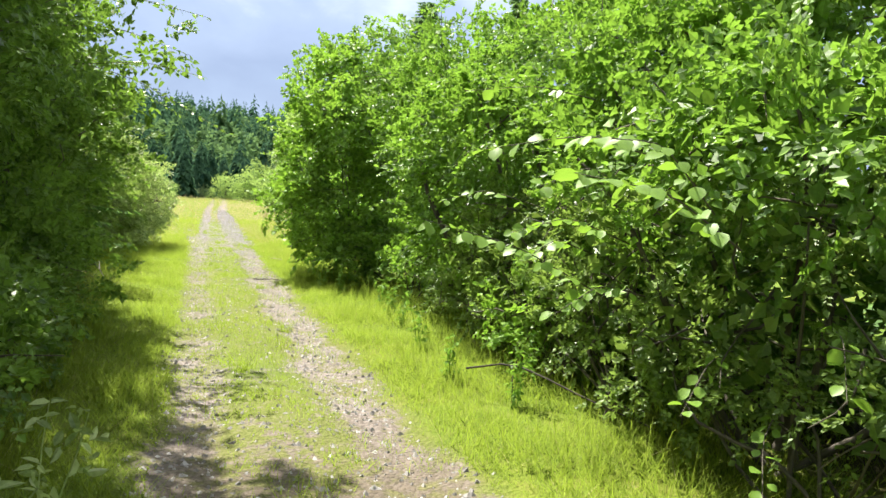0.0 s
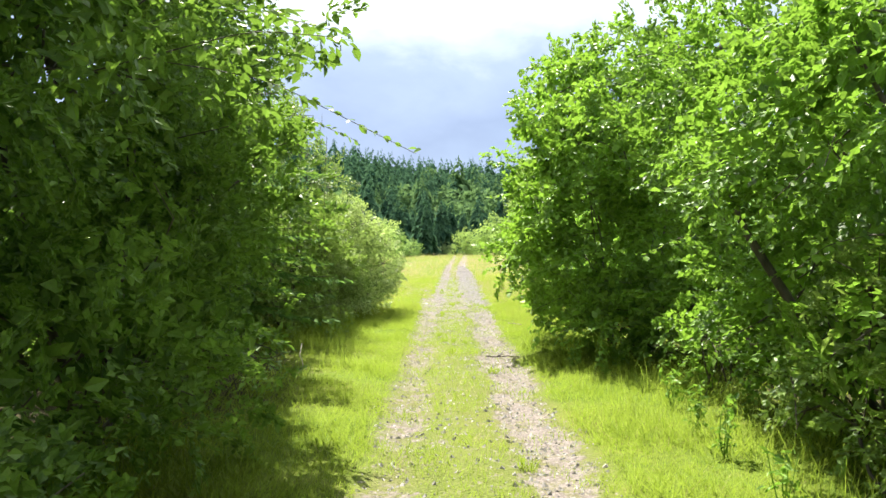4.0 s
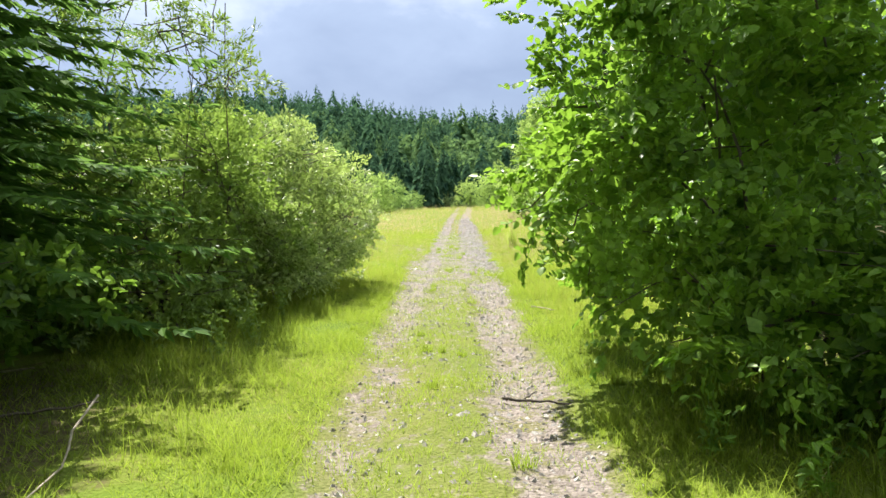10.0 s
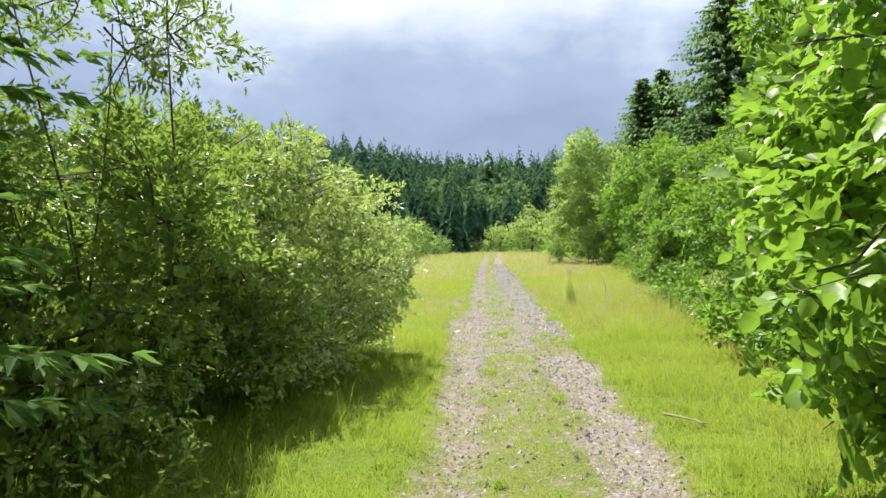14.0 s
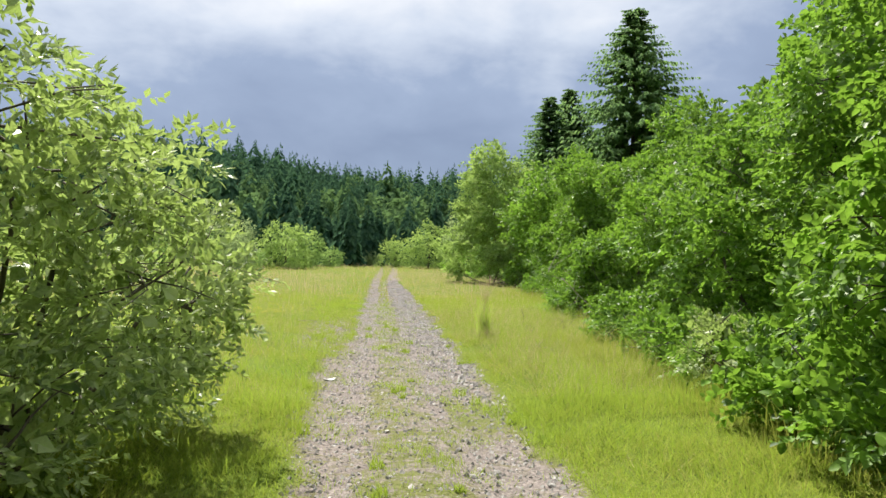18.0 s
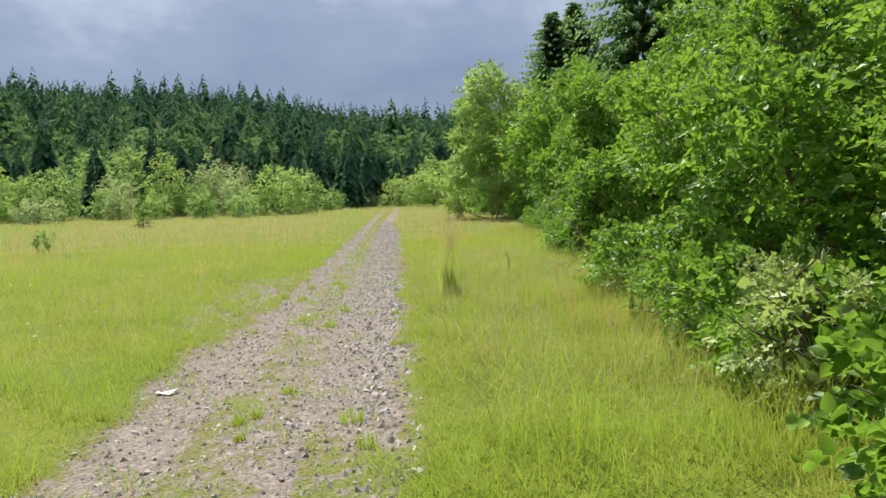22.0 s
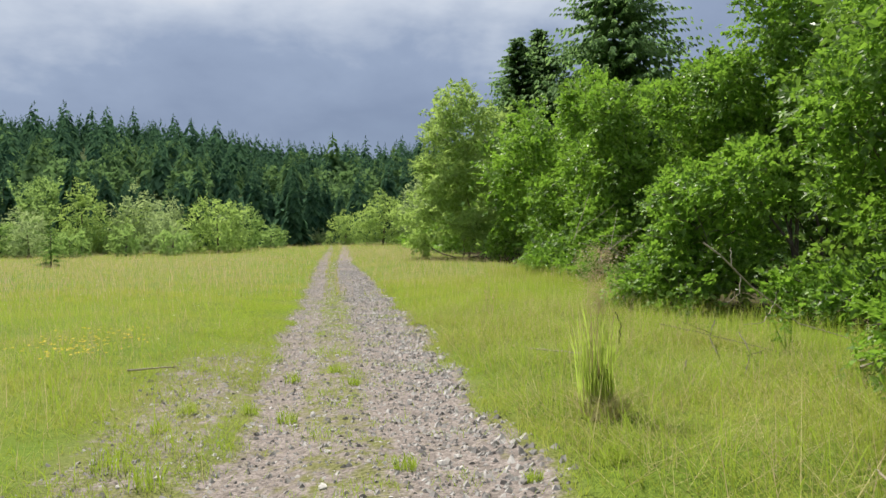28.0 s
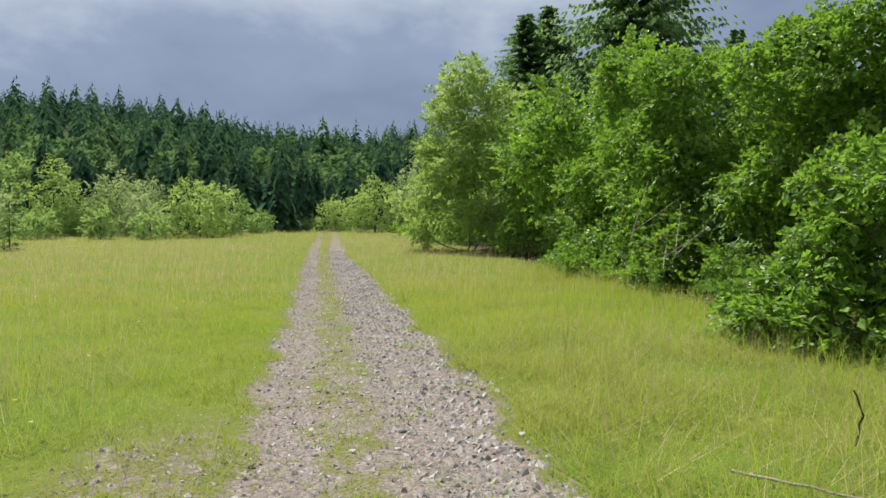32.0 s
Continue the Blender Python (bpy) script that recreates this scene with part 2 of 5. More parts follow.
def ground_material():
    m, t, out = material("ground_cover")
    tc = nd(t, "ShaderNodeTexCoord")
    ob = tc.outputs["Object"]
    g = nd(t, "ShaderNodeAttribute", attribute_name="gravel").outputs["Fac"]
    # leaf litter and earth; on the left verge it paints tree shade
    lit = nd(t, "ShaderNodeAttribute", attribute_name="litter").outputs["Fac"]
    n1 = noise_tex(t, ob, 9.0, 6, 0.62)
    n2 = noise_tex(t, ob, 0.5, 4)
    n3 = noise_tex(t, ob, 45.0, 4, 0.6)
    vor = nd(t, "ShaderNodeTexVoronoi", ins={"Scale": 38.0, "Randomness": 1.0})
    t.links.new(ob, vor.inputs["Vector"])
    vor2 = nd(t, "ShaderNodeTexVoronoi", ins={"Scale": 90.0})
    t.links.new(ob, vor2.inputs["Vector"])
    grey = ramp(t, vor.outputs["Color"], [(0.1, (0.075, 0.068, 0.066)), (0.5, (0.225, 0.207, 0.203)), (0.9, (0.42, 0.39, 0.385))])
    grey2 = ramp(t, vor2.outputs["Color"], [(0.0, (0.13, 0.12, 0.115)), (1.0, (0.31, 0.29, 0.285))])
    gravel = mixc(t, 0.5, grey, grey2)
    gravel = mixc(t, 1.0, gravel, (0.97, 0.905, 0.865), "MULTIPLY")
    gravel = mixc(t, maths(t, "MULTIPLY", n2, 0.22), gravel, (0.20, 0.165, 0.13))
    gravel = mixc(t, maths(t, "MULTIPLY", lit, 1.3, True), gravel, ramp(t, n1, [(0.3, (0.055, 0.043, 0.028)), (0.7, (0.175, 0.140, 0.098))]))
    turf = ramp(t, maths(t, "ADD", maths(t, "MULTIPLY", n1, 0.6), maths(t, "MULTIPLY", n2, 0.4)), [(0.33, (0.088, 0.126, 0.020)), (0.5, (0.138, 0.176, 0.028)), (0.68, (0.20, 0.21, 0.047))])
    turf = mixc(t, ramp(t, noise_tex(t, ob, 0.36, 4, 0.6), [(0.42, (0, 0, 0)), (0.62, (0.6, 0.6, 0.6))]), turf, (0.092, 0.165, 0.020))
    soil = ramp(t, n1, [(0.3, (0.030, 0.027, 0.014)), (0.6, (0.075, 0.066, 0.032)), (0.8, (0.13, 0.11, 0.055))])
    lm = maths(t, "ADD", lit, maths(t, "MULTIPLY", maths(t, "SUBTRACT", n1, 0.5), 1.2))
    turf = mixc(t, ramp(t, lm, [(0.4, (0, 0, 0)), (0.7, (1, 1, 1))]), turf, soil)
    gm = maths(t, "ADD", g, maths(t, "MULTIPLY", maths(t, "SUBTRACT", n1, 0.5), 1.7))
    n4 = noise_tex(t, ob, 2.6, 3, 0.5)
    gm = maths(t, "ADD", gm, maths(t, "MULTIPLY", maths(t, "SUBTRACT", n4, 0.5), 0.9))
    gm = maths(t, "ADD", gm, maths(t, "MULTIPLY", maths(t, "SUBTRACT", n3, 0.5), 0.5))
    gmask = ramp(t, gm, [(0.38, (0, 0, 0)), (0.66, (1, 1, 1))])
    turf = mixc(t, maths(t, "MULTIPLY", g, 1.5, True), turf, ramp(t, n3, [(0.35, (0.105, 0.105, 0.045)), (0.65, (0.215, 0.200, 0.095))]))
    # dark floor colour that keeps the gaps between hill trees dark
    floor_dark = ramp(t, n1, [(0.3, (0.022, 0.040, 0.010)), (0.7, (0.055, 0.085, 0.022))])
    turf = mixc(t, nd(t, "ShaderNodeAttribute", attribute_name="wood").outputs["Fac"], turf, floor_dark)
    col = mixc(t, gmask, turf, gravel)
    p = nd(t, "ShaderNodeBsdfPrincipled", ins={"Roughness": 0.95, "Specular IOR Level": 0.08})
    t.links.new(col, p.inputs["Base Color"])
    h = maths(t, "ADD", maths(t, "MULTIPLY", vor.outputs["Distance"], -0.8), maths(t, "MULTIPLY", n3, 0.6))
    bump = nd(t, "ShaderNodeBump", ins={"Strength": 0.9, "Distance": 0.018})
    t.links.new(h, bump.inputs["Height"])
    t.links.new(bump.outputs[0], p.inputs["Normal"])
    t.links.new(p.outputs[0], out.inputs[0])
    return m


def stone_material():
    m, t, out = material("stone")
    geo = nd(t, "ShaderNodeNewGeometry")
    oi = nd(t, "ShaderNodeObjectInfo")
    tc = nd(t, "ShaderNodeTexCoord")
    n = noise_tex(t, tc.outputs["Object"], 60, 4)
    r = maths(t, "FRACT", maths(t, "ADD", geo.outputs["Random Per Island"], oi.outputs["Random"]))
    col = ramp(t, maths(t, "ADD", maths(t, "MULTIPLY", r, 0.75), maths(t, "MULTIPLY", n, 0.25)), [(0.1, (0.16, 0.148, 0.138)), (0.5, (0.315, 0.296, 0.284)), (0.9, (0.49, 0.468, 0.450))])
    p = nd(t, "ShaderNodeBsdfPrincipled", ins={"Roughness": 0.85})
    t.links.new(col, p.inputs["Base Color"])
    t.links.new(p.outputs[0], out.inputs[0])
    return m


GROUND = ground_material()
STONE = stone_material()


def plain_material(name, col, rough=0.7):
    m, t, out = material(name)
    tc = nd(t, "ShaderNodeTexCoord")
    n = noise_tex(t, tc.outputs["Object"], 40, 4)
    p = nd(t, "ShaderNodeBsdfPrincipled", ins={"Roughness": rough})
    t.links.new(mixc(t, n, tuple(c * 0.8 for c in col), col), p.inputs["Base Color"])
    t.links.new(p.outputs[0], out.inputs[0])
    return m


# ---- mesh helpers ----
rng = np.random.default_rng(7)
UP = np.array([0.0, 0.0, 1.0])


def unit(a):
    return a / np.maximum(np.linalg.norm(a, axis=-1, keepdims=True), 1e-9)


def mesh_np(name, verts, faces, mat, smooth=False):
    """A mesh from arrays; faces all have the same number of corners."""
    me = bpy.data.meshes.new(name)
    verts, faces = np.asarray(verts, np.float32), np.asarray(faces, np.int32)
    k = faces.shape[1]
    me.vertices.add(len(verts))
    me.vertices.foreach_set("co", verts.ravel())
    me.loops.add(faces.size)
    me.loops.foreach_set("vertex_index", faces.ravel())
    me.polygons.add(len(faces))
    me.polygons.foreach_set("loop_start", np.arange(0, faces.size, k, dtype=np.int32))
    me.polygons.foreach_set("use_smooth", np.full(len(faces), smooth))
    me.update(calc_edges=True)
    me.materials.append(mat)
    return me


def part_np(name, arrays, mat, parent=None, label="", smooth=False):
    ob = new(name, mesh_np(name, *arrays, mat, smooth))
    if parent is not None:
        ob.parent = parent
        ob.matrix_parent_inverse = parent.matrix_world.inverted()
    if label:
        ob["label"] = label
    return ob


def thing(name, label, category, at=(0, 0, 0), group="", kind=""):
    ob = new(name)
    ob.empty_display_size = 0.2
    ob.location = at
    bpy.context.view_layer.update()
    return tagged(ob, label, category, group, kind)


def join(chunks):
    vs, fs, n = [], [], 0
    for v, f in chunks:
        vs.append(v)
        fs.append(f + n)
        n += len(v)
    return np.concatenate(vs), np.concatenate(fs)


def leaf_arrays(P, D, N, L, W, fold=0.25, curl=0.2):
    """Oval leaves: base P, axis D, upper side N, length L and width W for each."""
    n = len(P)
    D = unit(D)
    S = unit(np.cross(D, N))
    N = np.cross(S, D)
    L, W = L[:, None], W[:, None]
    v = np.empty((n, 6, 3))
    v[:, 0] = P
    v[:, 1] = P + D * L * 0.28 + S * W * 0.46 + N * W * fold * 0.6
    v[:, 2] = P + D * L * 0.66 + S * W * 0.40 + N * (W * fold * 0.6 - L * curl * 0.4)
    v[:, 3] = P + D * L - N * L * curl
    v[:, 4] = P + D * L * 0.66 - S * W * 0.40 + N * (W * fold * 0.6 - L * curl * 0.4)
    v[:, 5] = P + D * L * 0.28 - S * W * 0.46 + N * W * fold * 0.6
    b = (np.arange(n) * 6)[:, None]
    f = np.concatenate([b + np.array([0, 1, 2, 3]), b + np.array([0, 3, 4, 5])], 0)
    return v.reshape(-1, 3), f


def round_leaf_arrays(P, D, N, L, W, fold=0.12, curl=0.22):
    """Broad rounded leaves with a folded midrib and a pointed tip."""
    n = len(P)
    D = unit(D)
    S = unit(np.cross(D, N))
    N = np.cross(S, D)
    L, W = L[:, None], W[:, None]
    v = np.empty((n, 9, 3))
    v[:, 0], v[:, 1], v[:, 2] = P, P + D * L * 0.5 - N * L * curl * 0.3, P + D * L - N * L * curl
    for i, (t, w) in enumerate(((0.14, 0.34), (0.46, 0.52), (0.78, 0.33))):
        mid = P + D * L * t - N * L * curl * t * t + N * W * fold * w
        v[:, 3 + i], v[:, 6 + i] = mid + S * W * w, mid - S * W * w
    b = (np.arange(n) * 9)[:, None]
    return v.reshape(-1, 3), np.concatenate([b + np.array(q) for q in ((0, 3, 4, 1), (1, 4, 5, 2), (0, 1, 7, 6), (1, 2, 8, 7))], 0)


def diamond_arrays(P, D, N, L, W):
    """Cheap leaves for distant crowns."""
    n = len(P)
    D = unit(D)
    S = unit(np.cross(D, N))
    L, W = L[:, None], W[:, None]
    v = np.empty((n, 4, 3))
    v[:, 0] = P
    lift = unit(np.cross(S, D)) * W * 0.16
    v[:, 1] = P + D * L * 0.42 + S * W * 0.5 + lift
    v[:, 2] = P + D * L
    v[:, 3] = P + D * L * 0.42 - S * W * 0.5 + lift
    return v.reshape(-1, 3), (np.arange(n) * 4)[:, None] + np.array([0, 1, 2, 3])


def spray_arrays(O, DIR, length, k, L, W, droop=0.25, cheap=False, jitter=0.45, up=0.8):
    """k leaves along each twig that starts at O and runs along DIR."""
    n = len(O)
    DIR = unit(DIR)
    side = unit(np.cross(DIR, UP + rng.normal(0, 0.35, (n, 3))))
    t = (np.arange(k) + 0.6) / k
    t = t[None, :] + rng.uniform(-0.3, 0.3, (n, k)) / k
    P = O[:, None] + DIR[:, None] * (t * length[:, None])[..., None] - UP * (droop * length[:, None] * t**2)[..., None]
    sgn = np.where((np.arange(k) % 2) == 0, 1.0, -1.0)[None, :, None]
    D = DIR[:, None] * 0.6 + side[:, None] * sgn * 0.85 + rng.normal(0, jitter, (n, k, 3)) - UP * 0.15
    N = UP * up + rng.normal(0, 0.5, (n, k, 3)) + DIR[:, None] * 0.6
    s = rng.uniform(0.65, 1.2, n * k)
    fn = diamond_arrays if cheap else leaf_arrays
    return fn(P.reshape(-1, 3), D.reshape(-1, 3), N.reshape(-1, 3), L * s, W * s * rng.uniform(0.85, 1.15, n * k))


def wob(p, s, seed=0.0):
    """Smooth unevenness of about -1 to 1."""
    x, y, z = p[..., 0] * s + seed, p[..., 1] * s + seed * 1.7, p[..., 2] * s - seed
    return (np.sin(x * 1.3 + 1.7 * np.sin(y * 0.9 + z)) + np.sin(y * 1.7 + 1.3 * np.sin(z * 1.1 - x)) + np.sin(z * 1.9 + 1.5 * np.sin(x * 0.8 + y * 0.6))) / 2.4


def lobe_points(lobes, per_m2, inner=0.0, ruggedness=0.22, scale=1.8, low=0.04):
    """Twig bases and directions over the outside of a crown of ellipsoid lobes (cx, cy, cz, rx, ry, rz)."""
    Os, Ds = [], []
    lob = np.array(lobes, float)
    for i, (cx, cy, cz, rx, ry, rz) in enumerate(lob):
        area = 4 * math.pi * (((rx * ry) ** 1.6 + (rx * rz) ** 1.6 + (ry * rz) ** 1.6) / 3) ** (1 / 1.6)
        n = int(area * per_m2)
        u = unit(rng.normal(0, 1, (n, 3)))
        c, r = np.array([cx, cy, cz]), np.array([rx, ry, rz])
        base = c + u * r
        f = 0.9 + ruggedness * wob(base, scale, i) - 0.32 * rng.random(n) ** 2
        if inner:
            f = f * (inner + (0.9 - inner) * rng.random(n))
        O = c + u * r * f[:, None]
        keep = O[:, 2] > low
        for j, (ax, ay, az, bx, by, bz) in enumerate(lob):
            if j != i and not inner:
                q = ((O - (ax, ay, az)) / (bx, by, bz))
                keep &= (q**2).sum(1) > 0.55
        Os.append(O[keep])
        Ds.append(unit(u / r * r.mean())[keep])
    return np.concatenate(Os), np.concatenate(Ds)


def frond_crown(lobes, fronds, reach, L, W, cheap=True, fill=0.95, low=0.04, ruggedness=0.3, scale=1.6, droop=0.22, flat=0.35, bright=None, core=18, gloss_up=0.8):
    """Leafy sprays that stand out from the lobes of a crown, each a flat fan of side twigs with leaves, round a core of shaded leaves."""
    O, U = lobe_points(lobes, fronds, 0, ruggedness, scale, low)
    if bright is not None:
        # the side turned away from both the open track and the sun is thinly leaved
        open_side = (U @ unit(np.array(bright, float)) > -0.2) | (U @ np.array(SUN_DIR) > 0.35) | (rng.random(len(U)) < 0.3)
        O, U = O[open_side], U[open_side]
    n = len(O)
    leaves = max(9, fill * 0.5 * reach**2 / (0.62 * L * W))
    m = max(3, int(round(math.sqrt(leaves * 0.8))))
    k = max(3, int(round(leaves / m)))
    A = unit(U + UP * rng.uniform(-0.15, 0.65, (n, 1)) + rng.normal(0, 0.38, (n, 3)))
    R = reach * rng.uniform(0.55, 1.3, n)
    S = O - A * (R * rng.uniform(0.55, 0.9, n))[:, None]
    PN = UP * gloss_up + U * 0.5 + rng.normal(0, flat, (n, 3))
    PN = unit(PN - A * (PN * A).sum(1)[:, None])
    side = np.cross(A, PN)
    t = (np.arange(m) + rng.random((n, m))) / m
    sgn = np.where(np.arange(m) % 2 == 0, 1.0, -1.0)[None, :, None]
    base = S[:, None] + A[:, None] * (R[:, None] * t)[..., None] - UP * (droop * R[:, None] * t**2)[..., None]
    TD = unit(A[:, None] * (0.45 + 0.6 * t)[..., None] + side[:, None] * sgn * (0.95 - 0.5 * t)[..., None] + rng.normal(0, 0.22, (n, m, 3)))
    TL = 0.62 * R[:, None] * (1.0 - 0.55 * t) * rng.uniform(0.65, 1.25, (n, m))
    q = (np.arange(k) + 0.3 + 0.7 * rng.random((n, m, k))) / k
    P = base[:, :, None] + TD[:, :, None] * (TL[..., None] * q)[..., None] - UP * (0.18 * TL[..., None] * q**2)[..., None]
    across = np.cross(TD, PN[:, None])
    s2 = np.where(np.arange(k) % 2 == 0, 1.0, -1.0)[None, None, :, None]
    D = TD[:, :, None] * 0.75 + across[:, :, None] * s2 * 0.75 + rng.normal(0, 0.32, (n, m, k, 3)) - UP * 0.12
    N = PN[:, None, None] + rng.normal(0, 0.36, (n, m, k, 3))
    P, D, N = P.reshape(-1, 3), D.reshape(-1, 3), N.reshape(-1, 3)
    ok = P[:, 2] > low
    P, D, N = P[ok], D[ok], N[ok]
    sz = rng.uniform(0.6, 1.2, len(P))
    chunks = [(diamond_arrays if cheap else round_leaf_arrays if W > 0.065 else leaf_arrays)(P, D, N, L * sz, W * sz * rng.uniform(0.85, 1.15, len(P)))]
    if core:
        C, V = lobe_points(lobes, core, 0.35, ruggedness, scale, low)
        c = max(0.13, 1.7 * L)
        v, f = diamond_arrays(C, rng.normal(0, 1, C.shape), V + rng.normal(0, 0.6, C.shape), np.full(len(C), c), np.full(len(C), c * 0.7))
        chunks.append((v, f))
    return join(chunks)


def tube(points, radii, sides=6):
    pts, radii = np.asarray(points, float), np.asarray(radii, float)
    n = len(pts)
    tang = unit(np.gradient(pts, axis=0))
    ref = np.array([0.3, 0.9, 0.1]) if abs(tang[0][2]) > 0.6 else UP
    a = unit(np.cross(tang, ref))
    b = np.cross(tang, a)
    ang = np.linspace(0, 2 * np.pi, sides, endpoint=False)
    ring = np.cos(ang)[None, :, None] * a[:, None] + np.sin(ang)[None, :, None] * b[:, None]
    v = (pts[:, None] + ring * radii[:, None, None]).reshape(-1, 3)
    f = []
    for i in range(n - 1):
        for j in range(sides):
            k = (j + 1) % sides
            f.append((i * sides + j, i * sides + k, (i + 1) * sides + k, (i + 1) * sides + j))
    return v, np.array(f)


def limb(a, b, r0, r1, bend=0.15, steps=7, sides=6):
    """A bent, tapering branch from a to b."""
    a, b = np.array(a, float), np.array(b, float)
    t = np.linspace(0, 1, steps)[:, None]
    d = np.linalg.norm(b - a)
    off = rng.normal(0, bend * d, 3) * np.array([1, 1, 0.4])
    off2 = rng.normal(0, bend * d * 0.4, 3)
    p = a + (b - a) * t + off * (np.sin(np.pi * t)) + off2 * np.sin(2 * np.pi * t)
    p[:, 2] = np.maximum(p[:, 2], min(a[2], 0.0) - 0.1)
    return tube(p, np.linspace(r0, r1, steps) * rng.uniform(0.92, 1.08, steps), sides)


def soften(ob, spread_by=0.45):
    """Lets thin blades shade like the soft surface that they make together."""
    n = len(ob.data.vertices)
    ob.data.polygons.foreach_set("use_smooth", np.ones(len(ob.data.polygons), bool))
    nor = unit(UP + rng.normal(0, spread_by, (n, 3)))
    ob.data.normals_split_custom_set_from_vertices(nor.tolist())
    return ob


# ---- the lie of the land ----


def sine_noise(x, y, s, seed=0.0):
    return wob(np.stack([x, y, 0 * x + seed], -1), s, seed)


RIDGE_A = [-1.2, -0.7, -0.44, -0.26, -0.2, -0.125, -0.045, 0.03, 0.11, 0.3, 0.8]
RIDGE_E = [0.156, 0.156, 0.145, 0.129, 0.124, 0.112, 0.098, 0.090, 0.101, 0.12, 0.12]


def land(x, y):
    """Height of the ground."""
    x, y = np.asarray(x, float), np.asarray(y, float)
    z = 0.025 * sine_noise(x, y, 1.3, 2.0) + 0.012 * sine_noise(x, y, 4.1, 5.0)
    l0, l1, r0, r1 = ruts(y)
    for a, b, deep in ((l0, l1, 0.05), (r0, r1, 0.06)):
        c, w = (a + b) / 2, (b - a) / 2 + 0.05
        z = z - deep * np.exp(-(((x - c) / w) ** 2)) * (y < 90)
    z = z + 0.06 * np.clip((np.abs(x - 1.2) - 1.2) / 1.5, 0, 1)
    z = z + 1.25 * np.clip((y - 38) / 80, 0, 1) ** 1.3
    far = np.clip((y - 125) / 285, 0, 1.15)
    e = np.interp(x / np.maximum(y, 50), RIDGE_A, RIDGE_E)
    z = z + far**1.1 * e * 410
    z = z + far * 2.5 * sine_noise(x, y, 0.02, 1.0)
    return z


def ruts(y):
    """Left and right edges of the two wheel tracks."""
    l0 = np.interp(y, [0, 10, 20, 24, 27, 29, 31, 36, 47, 60, 100], [0.2, 0.30, 0.36, 0.26, 0.25, 0.50, 0.60, 0.65, 0.95, 1.2, 2.6]) + 0.05 * np.sin(y * 2.1) + 0.04 * np.sin(y * 5.3)
    l1 = np.interp(y, [0, 14, 20, 24, 31, 40, 47, 60, 100], [0.72, 0.76, 0.78, 1.0, 1.12, 1.36, 1.48, 1.75, 3.1]) + 0.05 * np.sin(y * 1.7 + 1)
    r0 = np.interp(y, [0, 14, 20, 24, 31, 40, 47, 60, 100], [1.30, 1.36, 1.5, 1.42, 1.48, 1.66, 1.78, 2.1, 3.9]) + 0.05 * np.sin(y * 1.9 + 2)
    r1 = np.interp(y, [0, 10, 19, 22, 25.5, 28, 31, 36, 47, 60, 100], [1.95, 1.92, 2.0, 2.2, 2.28, 2.32, 2.38, 2.62, 2.82, 2.9, 4.6]) + 0.06 * np.sin(y * 2.3 + 3) + 0.04 * np.sin(y * 6.1)
    return l0, l1, r0, r1


def gravel_share(x, y):
    """How stony the ground is, 0 to 1."""
    l0, l1, r0, r1 = ruts(y)

    def band(a, b, s=0.26):
        return np.clip((x - a) / s + 0.5, 0, 1) * np.clip((b - x) / s + 0.5, 0, 1)

    near = np.interp(y, [0, 16, 20, 23, 60, 100, 130], [0.62, 0.62, 0.75, 1, 0.95, 0.55, 0])
    g = np.maximum(band(l0, l1) * np.interp(y, [0, 6, 7.5, 9, 16, 22], [0.78, 0.72, 0.54, 0.50, 0.56, 0.74]), band(r0, r1) * np.interp(y, [0, 6, 8, 10, 16, 22], [0.74, 0.68, 0.58, 0.64, 0.68, 0.84]))
    mid = band(l0, r1) * np.interp(y, [0, 5, 7, 17, 22, 26, 36, 50, 60], [0.62, 0.54, 0.24, 0.28, 0.50, 0.56, 0.52, 0.36, 0.25])
    spill = band(-0.35 + 0 * x, l0, 0.4) * np.interp(y, [27.5, 29, 33.5, 35], [0, 0.5, 0.5, 0])
    gap = np.exp(-(((y - 23.6) / 0.9) ** 2)) * 0.45 * (x > 1.6)
    return np.clip(np.maximum(np.maximum(g, mid), spill) * np.where(y < 60, 1, near) - gap, 0, 1)


def litter_and_shade(x, y):
    a = np.exp(-(((x + 2.6) / 1.9) ** 2 + ((y - 12.6) / 3.6) ** 2)) * 1.2
    # left verge at the start: tree shade painted as dark soil
    a = np.maximum(a, np.clip((-0.45 - x) / 0.5, 0, 1) * np.clip((9.5 - y) / 1.5, 0, 1) * np.clip((x + 9) / 4, 0, 1) * 0.75)
    # soil under the hazel, spread wider to darken the ground behind
    b = np.exp(-(((x - 5.0) / 1.5) ** 2)) * np.clip((20 - y) / 3, 0, 1) * 0.95
    c = np.clip((x - 6 - 0.07 * (y - 30)) / 2.0, 0, 1) * np.clip((24 + 0.07 * (y - 30) - x) / 6, 0, 1) * np.clip((y - 16) / 6, 0, 1) * np.clip((112 - y) / 8, 0, 1)
    d = np.clip((x - 0.0) / 0.4, 0, 1) * np.clip((2.2 - x) / 0.4, 0, 1) * np.clip((7.0 - y) / 2, 0, 1) * 0.6
    return np.clip(np.maximum(np.maximum(np.maximum(a, b), c), d), 0, 1)


def wood_share(x, y):
    """Forest floor on the hill, coloured dark so that gaps between trees read dark."""
    return np.clip((y - 100) / 12, 0, 1)


def spread(lo, hi, step, far, grow):
    mid = list(np.arange(lo, hi, step))
    s, p = step, hi
    right = []
    while p < far:
        right.append(p)
        s *= grow
        p += s
    right.append(far)
    s, p = step, lo
    left = []
    while p > -far:
        s *= grow
        p -= s
        left.append(max(p, -far))
    return np.array(left[::-1] + mid + right)


